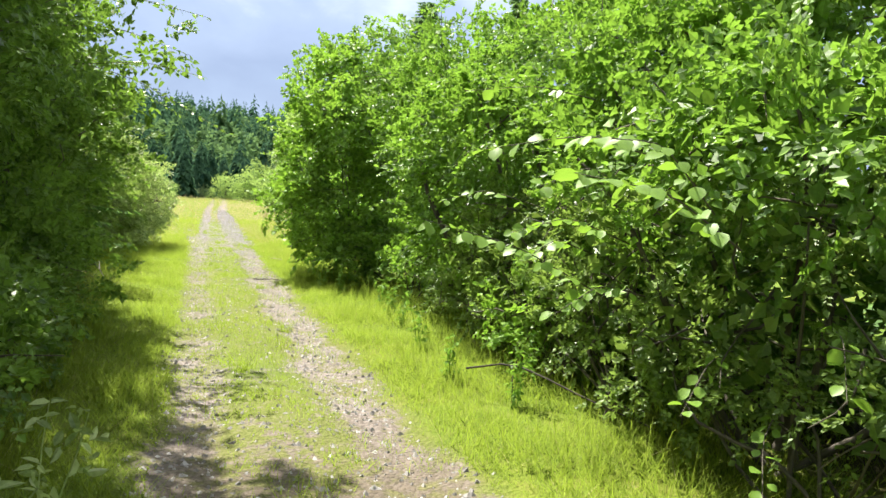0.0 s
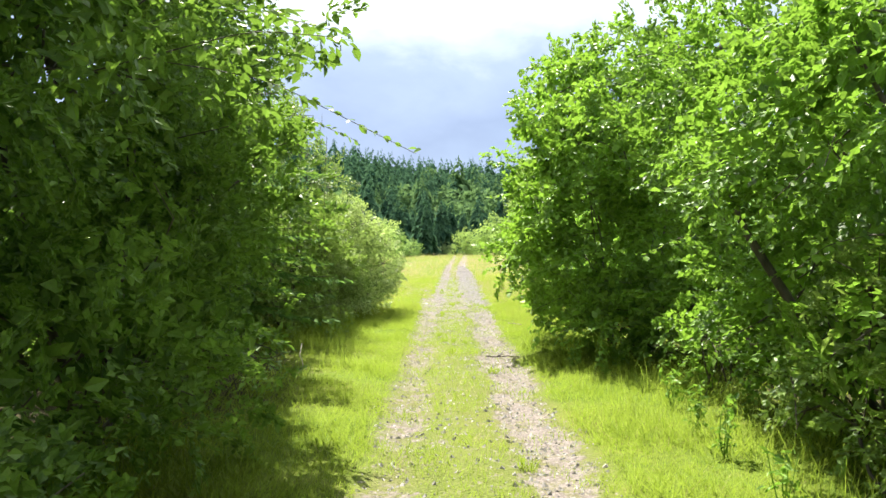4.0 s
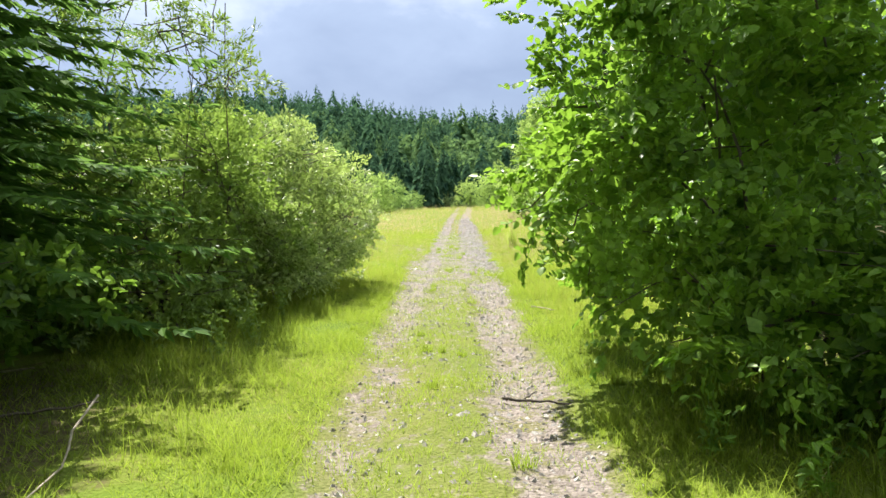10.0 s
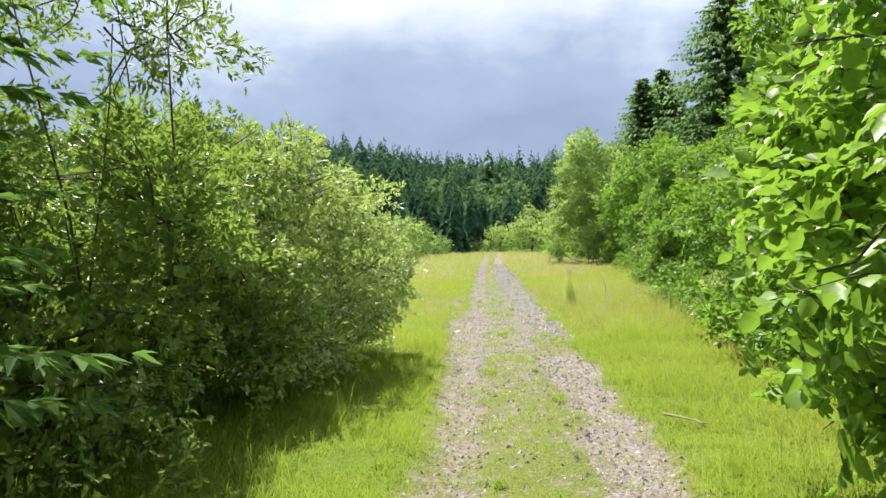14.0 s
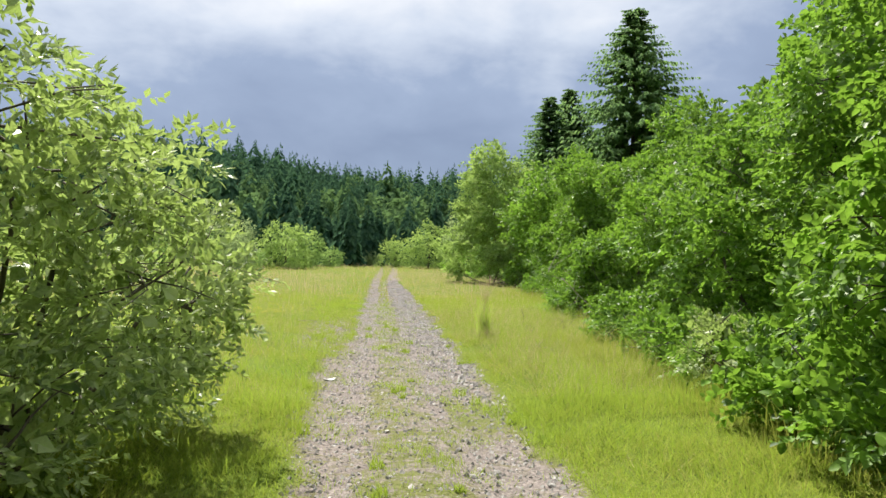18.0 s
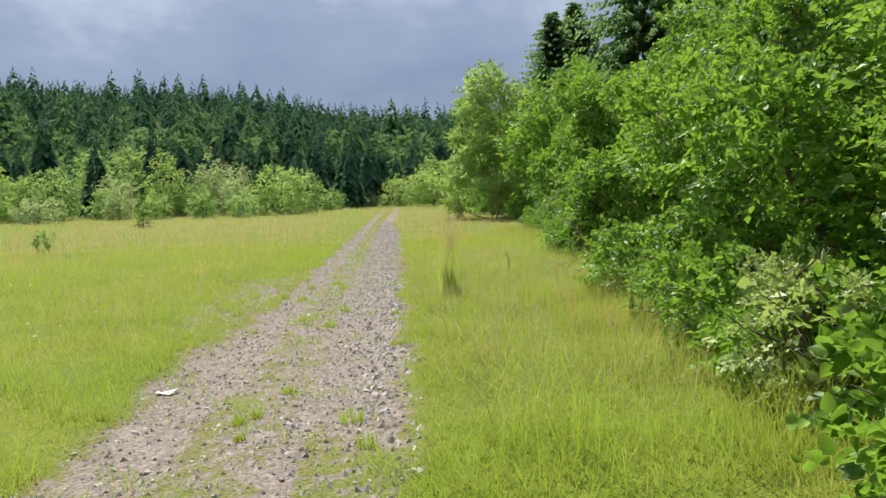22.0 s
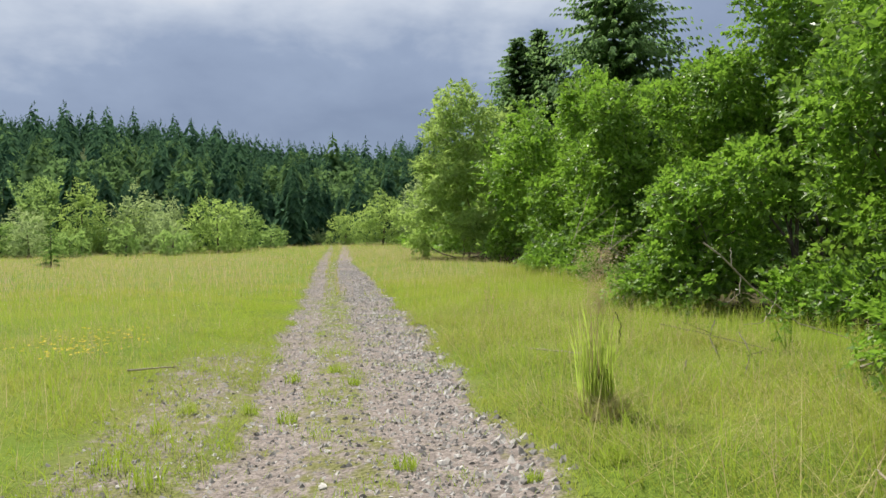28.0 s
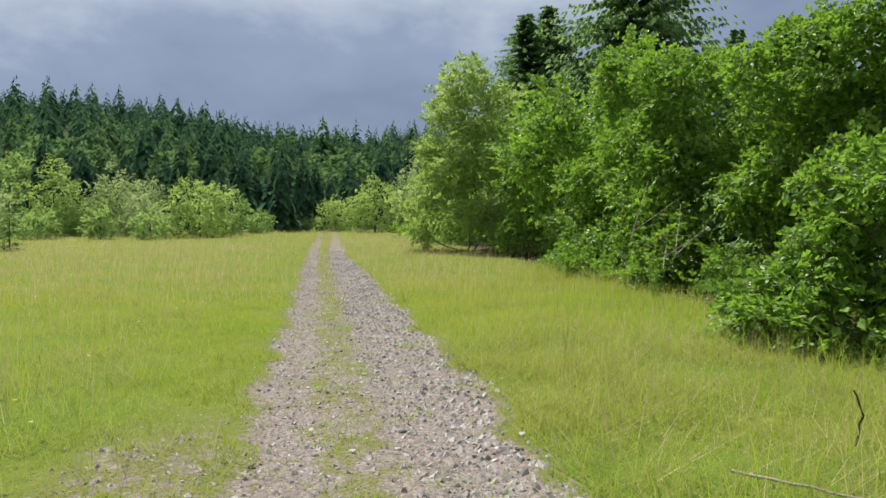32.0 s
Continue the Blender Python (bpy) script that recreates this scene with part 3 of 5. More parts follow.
xs, ys = spread(-1.6, 4.0, 0.12, 2600, 1.16), spread(1.5, 40, 0.17, 2600, 1.10)
GX, GY = np.meshgrid(xs, ys)
gv = np.stack([GX, GY, land(GX, GY)], -1).reshape(-1, 3)
nx, ny = len(xs), len(ys)
ii = (np.arange(ny - 1)[:, None] * nx + np.arange(nx - 1)[None, :]).ravel()[:, None]
ground = part_np("ground", (gv, ii + np.array([0, 1, nx + 1, nx])), GROUND, None, smooth=True)
tagged(ground, "grassy meadow ground with two stony wheel tracks", "ground", kind="structure")
for nm, fn in (("gravel", gravel_share), ("litter", litter_and_shade), ("wood", wood_share)):
    at = ground.data.attributes.new(nm, "FLOAT", "POINT")
    at.data.foreach_set("value", fn(gv[:, 0], gv[:, 1]).astype(np.float32))

# ---- shrubs and trees ----


def shrub(name, label, category, base, lobes, mat, L, W, stems=5, bark=BARK, group="", thick=1.0, fronds=7.0, reach=0.5, twigs_each=8, **kw):
    """Stems from one root fanning out to the lobes of a leafy crown."""
    root = thing(name, label, category, (base[0], base[1], float(land(base[0], base[1]))), group)
    base = np.array([base[0], base[1], float(land(base[0], base[1])) - 0.05])
    lob = np.array(lobes, float)
    for i in range(stems):
        l = lob[i % len(lob)]
        tip = l[:3] + rng.normal(0, 0.25, 3) * l[3:]
        foot = base + np.append(rng.normal(0, 0.12, 2), 0)
        r = (0.014 + 0.008 * np.linalg.norm(tip - foot)) * thick
        part_np("stem", limb(foot, tip, r, r * 0.35, 0.08), bark, root, smooth=True)
    twigs = []
    for l in lob:
        for _ in range(twigs_each):
            u = unit(rng.normal(0, 1, 3))
            a = l[:3] + rng.normal(0, 0.2, 3) * l[3:]
            b = l[:3] + u * l[3:] * rng.uniform(0.85, 1.1)
            b[2] = max(b[2], 0.15)
            twigs.append(limb(a, b, 0.010, 0.003, 0.08, 5, 4))
    tagged(part_np("branchwork", join(twigs), bark, root, smooth=True), kind="stuff")
    part_np("crown", frond_crown(lobes, fronds, reach, L, W, bright=(1.2 - base[0], -0.5, 0.8), **kw), mat, root, smooth=not kw.get("cheap", True))
    return root


# left side of the track
alder = shrub("alder_tree", "dense dark green alder with leafy twigs over the track", "tree", (-1.7, 9.8),
      [(-1.25, 9.1, 1.0, 1.0, 1.6, 1.0), (-1.25, 10.5, 2.1, 1.05, 1.1, 1.0), (-1.5, 8.8, 2.7, 1.2, 1.5, 1.1), (-1.9, 10.0, 3.7, 1.1, 1.5, 0.9), (-2.5, 9.8, 2.2, 1.1, 1.5, 1.6), (-1.35, 11.8, 2.7, 0.65, 0.9, 0.75), (-1.6, 12.2, 1.5, 0.55, 0.6, 0.5)],
      LEAF_LEFT, 0.062, 0.038, stems=6, fronds=11, reach=0.46, core=46)
# Lobes 4 m up and higher are unseen, added to shade verge and track.
shrub("alder_tree", "dark leafy alder shrub standing in tall grass", "tree", (-1.9, 5.2),
      [(-1.35, 5.6, 0.7, 0.9, 1.5, 0.75), (-1.6, 5.6, 2.1, 1.15, 1.7, 1.1), (-1.7, 6.6, 3.5, 1.15, 1.6, 1.0), (-2.6, 4.6, 3.2, 1.2, 1.6, 1.2), (-1.0, 5.7, 3.3, 0.8, 1.2, 0.7), (-1.3, 4.2, 2.6, 0.7, 0.9, 0.7), (-0.55, 5.9, 4.1, 0.8, 1.2, 0.5), (-1.0, 4.4, 4.0, 0.8, 1.1, 0.6), (-2.2, 3.2, 2.6, 1.2, 1.4, 1.2), (-1.7, 2.8, 4.4, 1.4, 1.6, 0.6), (-1.7, 4.0, 0.8, 0.9, 1.3, 0.8), (-0.5, 7.2, 4.4, 0.9, 1.2, 0.6), (-0.1, 6.5, 5.0, 0.9, 1.0, 0.5)],
      LEAF_LEFT, 0.064, 0.039, stems=5, fronds=10, reach=0.46, core=40)
shrub("willow_tree", "tall airy pale green willow above the shrubs", "tree", (-2.1, 17.9),
      [(-1.75, 17.7, 3.4, 0.85, 0.9, 0.8), (-2.2, 18.2, 4.2, 0.8, 0.8, 0.55), (-1.35, 17.6, 2.8, 0.75, 0.7, 0.5), (-2.9, 18.0, 3.6, 0.8, 0.8, 0.8)],
      LEAF_WILLOW, 0.080, 0.026, stems=5, fronds=8, reach=0.45, ruggedness=0.45, thick=0.3, core=0, flat=0.7, fill=0.55)
shrub("flowering_shrub", "broad shrub with pale leaves, sunlit brightness put into their colour", "shrub", (-1.3, 21.2),
      [(-1.35, 20.6, 1.95, 1.0, 1.2, 0.9), (-0.95, 21.7, 1.1, 0.85, 1.1, 0.95), (-0.85, 21.7, 1.8, 0.6, 0.7, 0.55), (-0.55, 22.6, 1.1, 0.5, 0.7, 0.45), (-1.2, 22.0, 0.55, 0.8, 1.0, 0.5), (-0.75, 22.9, 0.55, 0.45, 0.6, 0.4), (-1.5, 20.4, 0.7, 0.9, 1.1, 0.65), (-1.25, 19.5, 0.6, 0.65, 0.7, 0.55), (-0.95, 20.6, 0.55, 0.55, 0.7, 0.5), (-1.45, 19.2, 1.3, 0.65, 0.7, 0.6)],
      LEAF_PALE, 0.074, 0.034, stems=12, fronds=14, reach=0.38, thick=0.8, twigs_each=14, flat=0.55, core=28)
# Shaded left part of the broad shrub, split off in a darker leaf.
shrub("willow_shrub", "dense twiggy green willow shrub with small leaves, darker in place of shade", "shrub", (-2.2, 20.0),
      [(-1.75, 19.5, 1.1, 1.05, 1.1, 1.0), (-2.6, 20.4, 1.9, 1.2, 1.5, 1.15), (-1.9, 19.4, 2.1, 0.9, 1.0, 0.7), (-2.2, 19.3, 0.6, 1.2, 1.0, 0.6)],
      LEAF_WILLOW, 0.070, 0.032, stems=10, fronds=14, reach=0.38, thick=0.8, twigs_each=16, flat=0.55, core=28)
shrub("willow_shrub", "low leafy willow shrub in front of the spruce", "shrub", (-1.9, 17.6),
      [(-1.9, 17.7, 1.0, 1.0, 1.1, 0.9), (-1.5, 18.1, 1.8, 0.85, 0.9, 0.75), (-2.6, 17.6, 1.8, 0.9, 0.9, 0.9), (-2.1, 17.3, 0.5, 1.1, 0.9, 0.5)],
      LEAF_WILLOW, 0.070, 0.032, stems=7, fronds=13, reach=0.38, thick=0.7, twigs_each=16, flat=0.55, core=34)
shrub("maple_sapling", "low sapling with shelves of bright leaves in shade", "sapling", (-2.4, 15.0),
      [(-2.2, 14.9, 0.95, 0.75, 0.6, 0.2), (-2.6, 15.3, 0.6, 0.6, 0.5, 0.2)], LEAF_LEFT, 0.085, 0.06, stems=3, fronds=14, reach=0.3, thick=0.5, core=0, cheap=False)
shrub("maple_sapling", "small leafy sapling at the edge of the wood", "sapling", (-1.3, 11.9),
      [(-1.2, 11.9, 0.5, 0.5, 0.45, 0.4)], LEAF_LEFT, 0.085, 0.06, stems=3, fronds=14, reach=0.3, thick=0.5, core=0, cheap=False)
# Filler shrubs in the dark alder leaf, added to darken gaps and block sky.
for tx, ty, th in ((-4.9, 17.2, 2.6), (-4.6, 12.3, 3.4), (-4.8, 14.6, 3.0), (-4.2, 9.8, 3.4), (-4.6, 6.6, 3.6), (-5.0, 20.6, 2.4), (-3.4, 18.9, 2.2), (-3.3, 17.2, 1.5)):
    shrub("filler_shrub", "green thicket shrub added as dark filler between the trees", "shrub", (tx, ty),
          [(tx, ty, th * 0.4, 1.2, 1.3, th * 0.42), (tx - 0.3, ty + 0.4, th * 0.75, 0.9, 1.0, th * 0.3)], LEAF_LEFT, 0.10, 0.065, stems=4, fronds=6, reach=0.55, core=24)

shrub("bramble_bush", "dark low bramble mass under the alder", "bush", (-0.9, 5.6),
      [(-0.75, 4.7, 0.45, 0.5, 0.7, 0.45), (-0.8, 5.9, 0.6, 0.55, 0.7, 0.6), (-0.85, 7.1, 0.5, 0.5, 0.7, 0.5), (-1.2, 3.6, 0.6, 0.6, 0.7, 0.6)], LEAF_LEFT, 0.06, 0.042, stems=8, thick=0.5, fronds=15, reach=0.3, core=40)

# right side of the track
hazel_near = shrub("hazel_shrub", "tall hazel shrub with broad leaves and sunlit twigs", "shrub", (3.8, 4.9),
      [(4.0, 6.5, 1.2, 0.6, 1.0, 0.7), (3.35, 5.0, 2.0, 0.85, 1.7, 0.65), (3.95, 5.6, 2.9, 0.8, 1.5, 0.6), (4.4, 5.6, 3.3, 0.9, 1.6, 0.6), (4.0, 7.2, 2.7, 0.9, 1.2, 0.9), (4.1, 3.6, 1.5, 0.8, 0.9, 0.8)],
      LEAF_HEDGE, 0.062, 0.046, stems=8, thick=0.8, fronds=12, reach=0.42, core=44)
shrub("hazel_shrub", "tall hazel shrub with dense mid-green leaves", "shrub", (4.2, 9.8),
      [(3.95, 8.6, 1.0, 0.85, 1.4, 0.95), (4.0, 10.6, 1.1, 0.9, 1.4, 1.0), (3.6, 9.4, 2.5, 0.95, 1.7, 1.0), (3.8, 11.4, 3.2, 1.2, 1.3, 1.3), (4.6, 9.4, 3.6, 1.0, 1.7, 0.8)],
      LEAF_HEDGE, 0.064, 0.047, stems=7, fronds=12, reach=0.44, core=34)
for tx, ty, th in ((3.6, 11.9, 0.6), (3.25, 7.4, 0.55)):
    shrub("hazel_sapling", "young hazel sapling with small light leaves", "sapling", (tx, ty), [(tx, ty, th, 0.45, 0.7, 0.85 * th)], LEAF_HAZEL, 0.055, 0.042, stems=5, thick=0.6, fronds=16, reach=0.28)
for tx, ty in ((3.35, 5.9), (3.4, 8.4), (3.25, 4.2), (3.4, 7.1)):
    shrub("privet_shrub", "small-leaved shrub in sunlight before the hazel", "shrub", (tx + 0.1, ty),
          [(tx, ty - 0.6, 0.75, 0.36, 0.65, 0.55), (tx + 0.05, ty + 0.5, 0.95, 0.38, 0.7, 0.7), (tx + 0.1, ty, 1.45, 0.32, 0.7, 0.35), (tx, ty + 1.1, 0.6, 0.34, 0.5, 0.5)], LEAF_WILLOW, 0.045, 0.028, stems=9, thick=0.6, ruggedness=0.4, fronds=15, reach=0.27, core=20)
# Filler in the darker leaf, added to hide lit ground behind the hazel.
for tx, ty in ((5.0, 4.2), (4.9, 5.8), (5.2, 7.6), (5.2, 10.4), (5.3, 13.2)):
    shrub("filler_shrub", "green thicket shrub added as dark filler behind the hazel", "shrub", (tx, ty),
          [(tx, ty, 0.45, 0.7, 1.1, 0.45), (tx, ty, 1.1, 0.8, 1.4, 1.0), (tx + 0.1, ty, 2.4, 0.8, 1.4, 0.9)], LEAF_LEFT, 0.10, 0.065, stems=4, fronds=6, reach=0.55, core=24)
hazel_big = shrub("hazel_shrub", "large hazel leaning over the track in backlight", "shrub", (3.4, 14.8),
      [(2.5, 15.1, 1.65, 0.95, 1.2, 0.75), (2.75, 15.0, 2.9, 0.95, 1.3, 1.0), (3.1, 15.8, 4.1, 1.0, 1.2, 0.9), (2.42, 15.6, 1.9, 0.65, 0.6, 0.7), (3.6, 14.9, 2.2, 1.1, 1.5, 1.4), (4.1, 15.5, 3.7, 1.0, 1.4, 1.1), (3.2, 14.7, 0.95, 0.95, 1.3, 0.5), (4.2, 13.8, 0.9, 0.8, 1.2, 0.8), (2.9, 14.1, 0.6, 0.6, 0.7, 0.42), (3.6, 13.8, 0.5, 0.7, 0.7, 0.42), (2.4, 16.6, 1.7, 0.5, 0.6, 1.0), (2.7, 16.5, 0.8, 0.5, 0.6, 0.5)],
      LEAF_HAZEL, 0.070, 0.053, stems=8, cheap=False, fronds=9, reach=0.5, core=40, thick=0.6, ruggedness=0.42)
# One more filler shrub, added to close the bright view past the hazel.
shrub("filler_shrub", "green thicket shrub added as dark filler behind the hazel", "shrub", (4.9, 17.6),
      [(4.7, 17.8, 1.2, 0.9, 1.2, 1.1), (5.0, 17.6, 2.7, 0.9, 1.1, 1.0), (4.6, 19.0, 1.0, 0.7, 0.8, 0.9)], LEAF_HEDGE, 0.088, 0.066, stems=4, fronds=11, reach=0.46, core=26, cheap=False)

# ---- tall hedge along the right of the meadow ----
# Added as dark backing so that no sky shows through the hedge.
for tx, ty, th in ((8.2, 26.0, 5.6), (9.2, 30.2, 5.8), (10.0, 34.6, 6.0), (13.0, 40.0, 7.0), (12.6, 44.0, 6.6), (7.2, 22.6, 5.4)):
    shrub("filler_shrub", "thicket shrub added as dark backing behind the hedge", "shrub", (tx, ty),
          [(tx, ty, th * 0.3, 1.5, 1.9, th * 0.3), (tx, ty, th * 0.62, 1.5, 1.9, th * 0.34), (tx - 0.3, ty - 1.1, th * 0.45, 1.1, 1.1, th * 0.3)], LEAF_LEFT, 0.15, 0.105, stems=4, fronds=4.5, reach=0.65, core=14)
hedge_rows = [
    (5.2, 21.2, 5.0, 1.45), (6.0, 24.8, 5.0, 1.55), (6.6, 28.4, 4.2, 1.5), (8.5, 32.6, 4.8, 1.55), (7.3, 36.0, 2.5, 1.25),
    (11.0, 38.4, 6.4, 2.1), (10.3, 41.2, 5.8, 1.8), (9.6, 44.2, 6.2, 1.9), (9.9, 47.4, 6.7, 2.0), (10.4, 51.5, 7.0, 2.3), (10.8, 56.0, 7.4, 2.4), (8.6, 60.8, 8.6, 3.2), (12.0, 66.0, 7.5, 3.0), (12.4, 75.0, 7.0, 3.2), (13.0, 84.0, 6.5, 3.4),
]
for i, (hx, hy, hh, hr) in enumerate(hedge_rows):
    near = hy < 48
    lobes = [(hx + 0.25 * hr, hy, hh * (0.45 if i != 5 else 0.6), hr * 0.62, hr * 0.85, hh * (0.40 if i != 5 else 0.32))]
    for q in range(10):
        zq = (0.06 + 0.84 * (q + rng.random()) / 10) if i != 5 else 0.3 + 0.62 * (q + rng.random()) / 10
        sq = 1.0 - 0.45 * zq
        lobes.append((hx + hr * (rng.uniform(-0.95, 0.15) + 0.5 * zq), hy + hr * rng.uniform(-0.95, 0.95) * sq, hh * zq, hr * rng.uniform(0.40, 0.62), hr * rng.uniform(0.40, 0.62), hr * rng.uniform(0.30, 0.48)))
    if hh > 8:
        lobes = [(hx, hy, hh * 0.52, hr * 0.62, hr * 0.62, hh * 0.44)]
        for q in range(16):
            zq = 0.1 + 0.84 * (q + rng.random()) / 16
            a, d = q * 2.4, hr * 0.75 * (1.0 - 0.62 * zq)
            lobes.append((hx + d * math.cos(a), hy + d * math.sin(a), hh * zq, hr * 0.42, hr * 0.42, hr * 0.3))
    if near:
        lobes += [] if i == 5 else [(hx - 0.62 * hr, hy + q * 0.7 * hr, 0.45, hr * 0.5, hr * 0.46, 0.5) for q in (-1, 0, 1)]
        fine = 1.3 if hy > 37 else 1.15 if hy > 30 else 1.0
        shrub("hedge_shrub", "tall bright green hedge shrub beside the meadow", "shrub", (hx, hy), lobes, LEAF_HEDGE, 0.078 * fine, 0.058 * fine, stems=5, group="hedge shrubs", fronds=13 / fine, reach=0.44 * fine**0.5, ruggedness=0.34, scale=1.5, core=26, cheap=i > 0)
    else:
        tree = hh > 8
        shrub("hedge_tree" if tree else "hedge_shrub", "light green tree standing above the hedge" if tree else "tall green hedge shrub further along the meadow", "tree" if tree else "shrub", (hx, hy), lobes,
              LEAF_FAR_LIGHT if tree else LEAF_HEDGE, 0.17, 0.085 if tree else 0.125, stems=4, group="" if tree else "hedge shrubs", scale=1.1, fronds=3.4, reach=0.78, core=6)


def bough_arrays(h, r, whorls, per, twigs, twig_l=0.5, droop=0.3, start=0.06, width=0.3, hang=0.0):
    """Spruce boughs with side twigs, round the origin."""
    m = whorls * per
    zs = start * h + (1 - start) * h * (np.arange(m) / m) + rng.uniform(-0.35, 0.35, m) * h / whorls
    az = rng.uniform(0, 2 * np.pi, m)
    reach = r * np.clip(1 - zs / h, 0.03, 1) ** 0.75 * rng.uniform(0.7, 1.1, m)
    out = np.stack([np.cos(az), np.sin(az), 0 * az], -1)
    side = np.cross(out, UP)
    t = 0.12 + 0.88 * (np.arange(twigs) + rng.random((m, twigs))) / twigs
    P = out[:, None] * (reach[:, None] * t)[..., None] + UP * (zs[:, None] - droop * reach[:, None] * (t - 0.35 * t**3))[..., None]
    chunks = []
    for sg in (-1.0, 0.0, 1.0):
        D = out[:, None] * rng.uniform(0.5, 1.0, t.shape)[..., None] + side[:, None] * (sg * rng.uniform(0.5, 1.0, t.shape))[..., None] - UP * (hang + rng.uniform(0.05, 0.6, t.shape))[..., None]
        N = UP + rng.normal(0, 0.4, D.shape)
        L = twig_l * (0.35 + 0.65 * (1 - zs / h))[:, None] * (1.15 - 0.6 * t) * rng.uniform(0.7, 1.3, t.shape)
        chunks.append(diamond_arrays(P.reshape(-1, 3), D.reshape(-1, 3), N.reshape(-1, 3), L.ravel(), L.ravel() * width))
    return join(chunks)


def conifer_arrays(h, r, sprays):
    """Distant spruce round the origin: a cone of overlapping drooping sprays, denser towards the pointed leader."""
    q = 0.03 + 0.95 * (np.arange(sprays) + rng.random(sprays)) / sprays
    q = 1 - (1 - q) ** 0.72
    a = rng.uniform(0, 2 * np.pi, sprays) + np.arange(sprays) * 2.4
    bulge = 1 + 0.12 * np.sin(q * 19 + rng.uniform(0, 6)) * (1 - q)
    edge = r * h * ((1 - q) ** 0.86 * rng.uniform(0.82, 1.1, sprays) * bulge + 0.012)
    out = np.stack([np.cos(a), np.sin(a), 0 * a], -1)
    P = out * (edge * 0.35)[:, None] + UP * (q * h + edge * 0.45)[:, None]
    D = 0.75 * out - UP * rng.uniform(0.45, 1.1, sprays)[:, None] + rng.normal(0, 0.10, (sprays, 3))
    L = edge * 0.85 + 0.010 * h
    v1, f1 = diamond_arrays(P, D, UP + out * 0.6 + rng.normal(0, 0.35, (sprays, 3)), L, 0.48 * edge + 0.014 * h)
    lead = np.zeros((3, 3)) + UP * 0.88 * h
    v2, f2 = diamond_arrays(lead, np.array([UP, UP + (0.03, 0, 0), UP - (0, 0.03, 0)]), np.array([(1.0, 0, 0), (0, 1.0, 0), (0.7, 0.7, 0)]), np.full(3, 0.12 * h), np.full(3, 0.020 * h))
    return join([(v1, f1), (v2, f2)])


def spruce(x, y, h, r, label, whorls=30, per=10, twigs=6, twig_l=0.9, mat=NEEDLE, start=0.06, group="spruces", width=0.3, far=False, hang=0.0):
    z = float(land(x, y))
    root = thing("spruce_tree", label, "tree", (x, y, z), group)
    tr = tube([(0, 0, -0.2), (0, 0, h * 0.4), (0, 0, h * 0.97)], [h * 0.011 + 0.02, h * 0.008, 0.01], 8)
    part_np("trunk", (tr[0] + (x, y, z), tr[1]), BARK_DARK, root, smooth=True)
    v, f = conifer_arrays(h, r / h, 300) if far else bough_arrays(h, r, whorls, per, twigs, twig_l, start=start, width=width, hang=hang)
    crown = part_np("crown", (v + (x, y, z), f), mat, root)
    if mat is NEEDLE_SUN:
        soften(crown, 0.7)
    return root


spruce(-3.2, 15.8, 13.0, 2.7, "dark spruce with drooping boughs among the shrubs", 54, 11, 25, 0.27, start=0.06, width=0.36)
# Added behind the shrubs to block the sky and shade the ground.
spruce(-5.9, 13.4, 11.0, 2.2, "dark spruce added as filler behind the shrubs", 26, 8, 9, 0.5, start=0.05)
spruce(-4.7, 18.2, 9.5, 2.2, "dark spruce added as filler behind the shrubs", 26, 8, 8, 0.5)
spruce(-5.6, 8.0, 10.0, 2.2, "dark spruce added as filler behind the shrubs", 26, 8, 8, 0.5, start=0.1)
# Unseen trees, added to keep sky light off from behind the start.
for sx, sy in ((-4.0, -1.5), (4.6, -2.0), (-1.2, -6.0), (2.4, -7.5), (-5.2, 3.0), (7.2, 0.5)):
    spruce(sx, sy, 10.0, 2.6, "unseen spruce added behind the start to block sky light", 22, 8, 5, 0.9, width=0.5)
# The three tallest belong there; the lower ones are added dark backing.
for sx, sy, sh, sr in ((22.0, 72.0, 22.0, 14.5), (15.9, 75.0, 15.2, 8.5), (18.2, 77.0, 16.4, 9.0), (27.0, 68.0, 13.0, 5.5), (20.0, 56.0, 9.0, 4.2), (17.0, 49.0, 7.0, 3.4), (15.0, 40.5, 6.0, 2.8), (12.2, 32.5, 5.0, 2.4), (10.0, 25.5, 6.4, 2.4), (7.8, 18.0, 7.0, 2.0), (7.4, 11.5, 8.0, 2.3), (7.2, 5.0, 8.5, 2.4), (16.0, 61.0, 9.0, 3.6)):
    tall = sh > 15
    spruce(sx, sy, sh, sr, "dark green spruce behind the hedge, the low ones added as backing", 48 if tall else 28, 17 if tall else 10, 13 if tall else 6, (0.046 if tall else 0.075) * sh, NEEDLE_SUN, width=0.5, hang=0.6 if tall else 0.2)

shrub("bramble_bush", "low bush with pale grey-green leaves before the hedge", "bush", (4.55, 24.1),
      [(4.5, 24.1, 0.5, 0.42, 0.5, 0.42), (4.7, 24.5, 0.75, 0.35, 0.4, 0.3)], LEAF_PALE, 0.05, 0.034, stems=6, thick=0.5, fronds=16, reach=0.26)
shrub("bramble_bush", "low leafy bush in the grass before the hedge", "bush", (4.95, 27.0),
      [(4.95, 27.0, 0.45, 0.45, 0.6, 0.42)], LEAF_HEDGE, 0.05, 0.034, stems=5, thick=0.5, fronds=16, reach=0.26)

# ---- far edge of the meadow ----


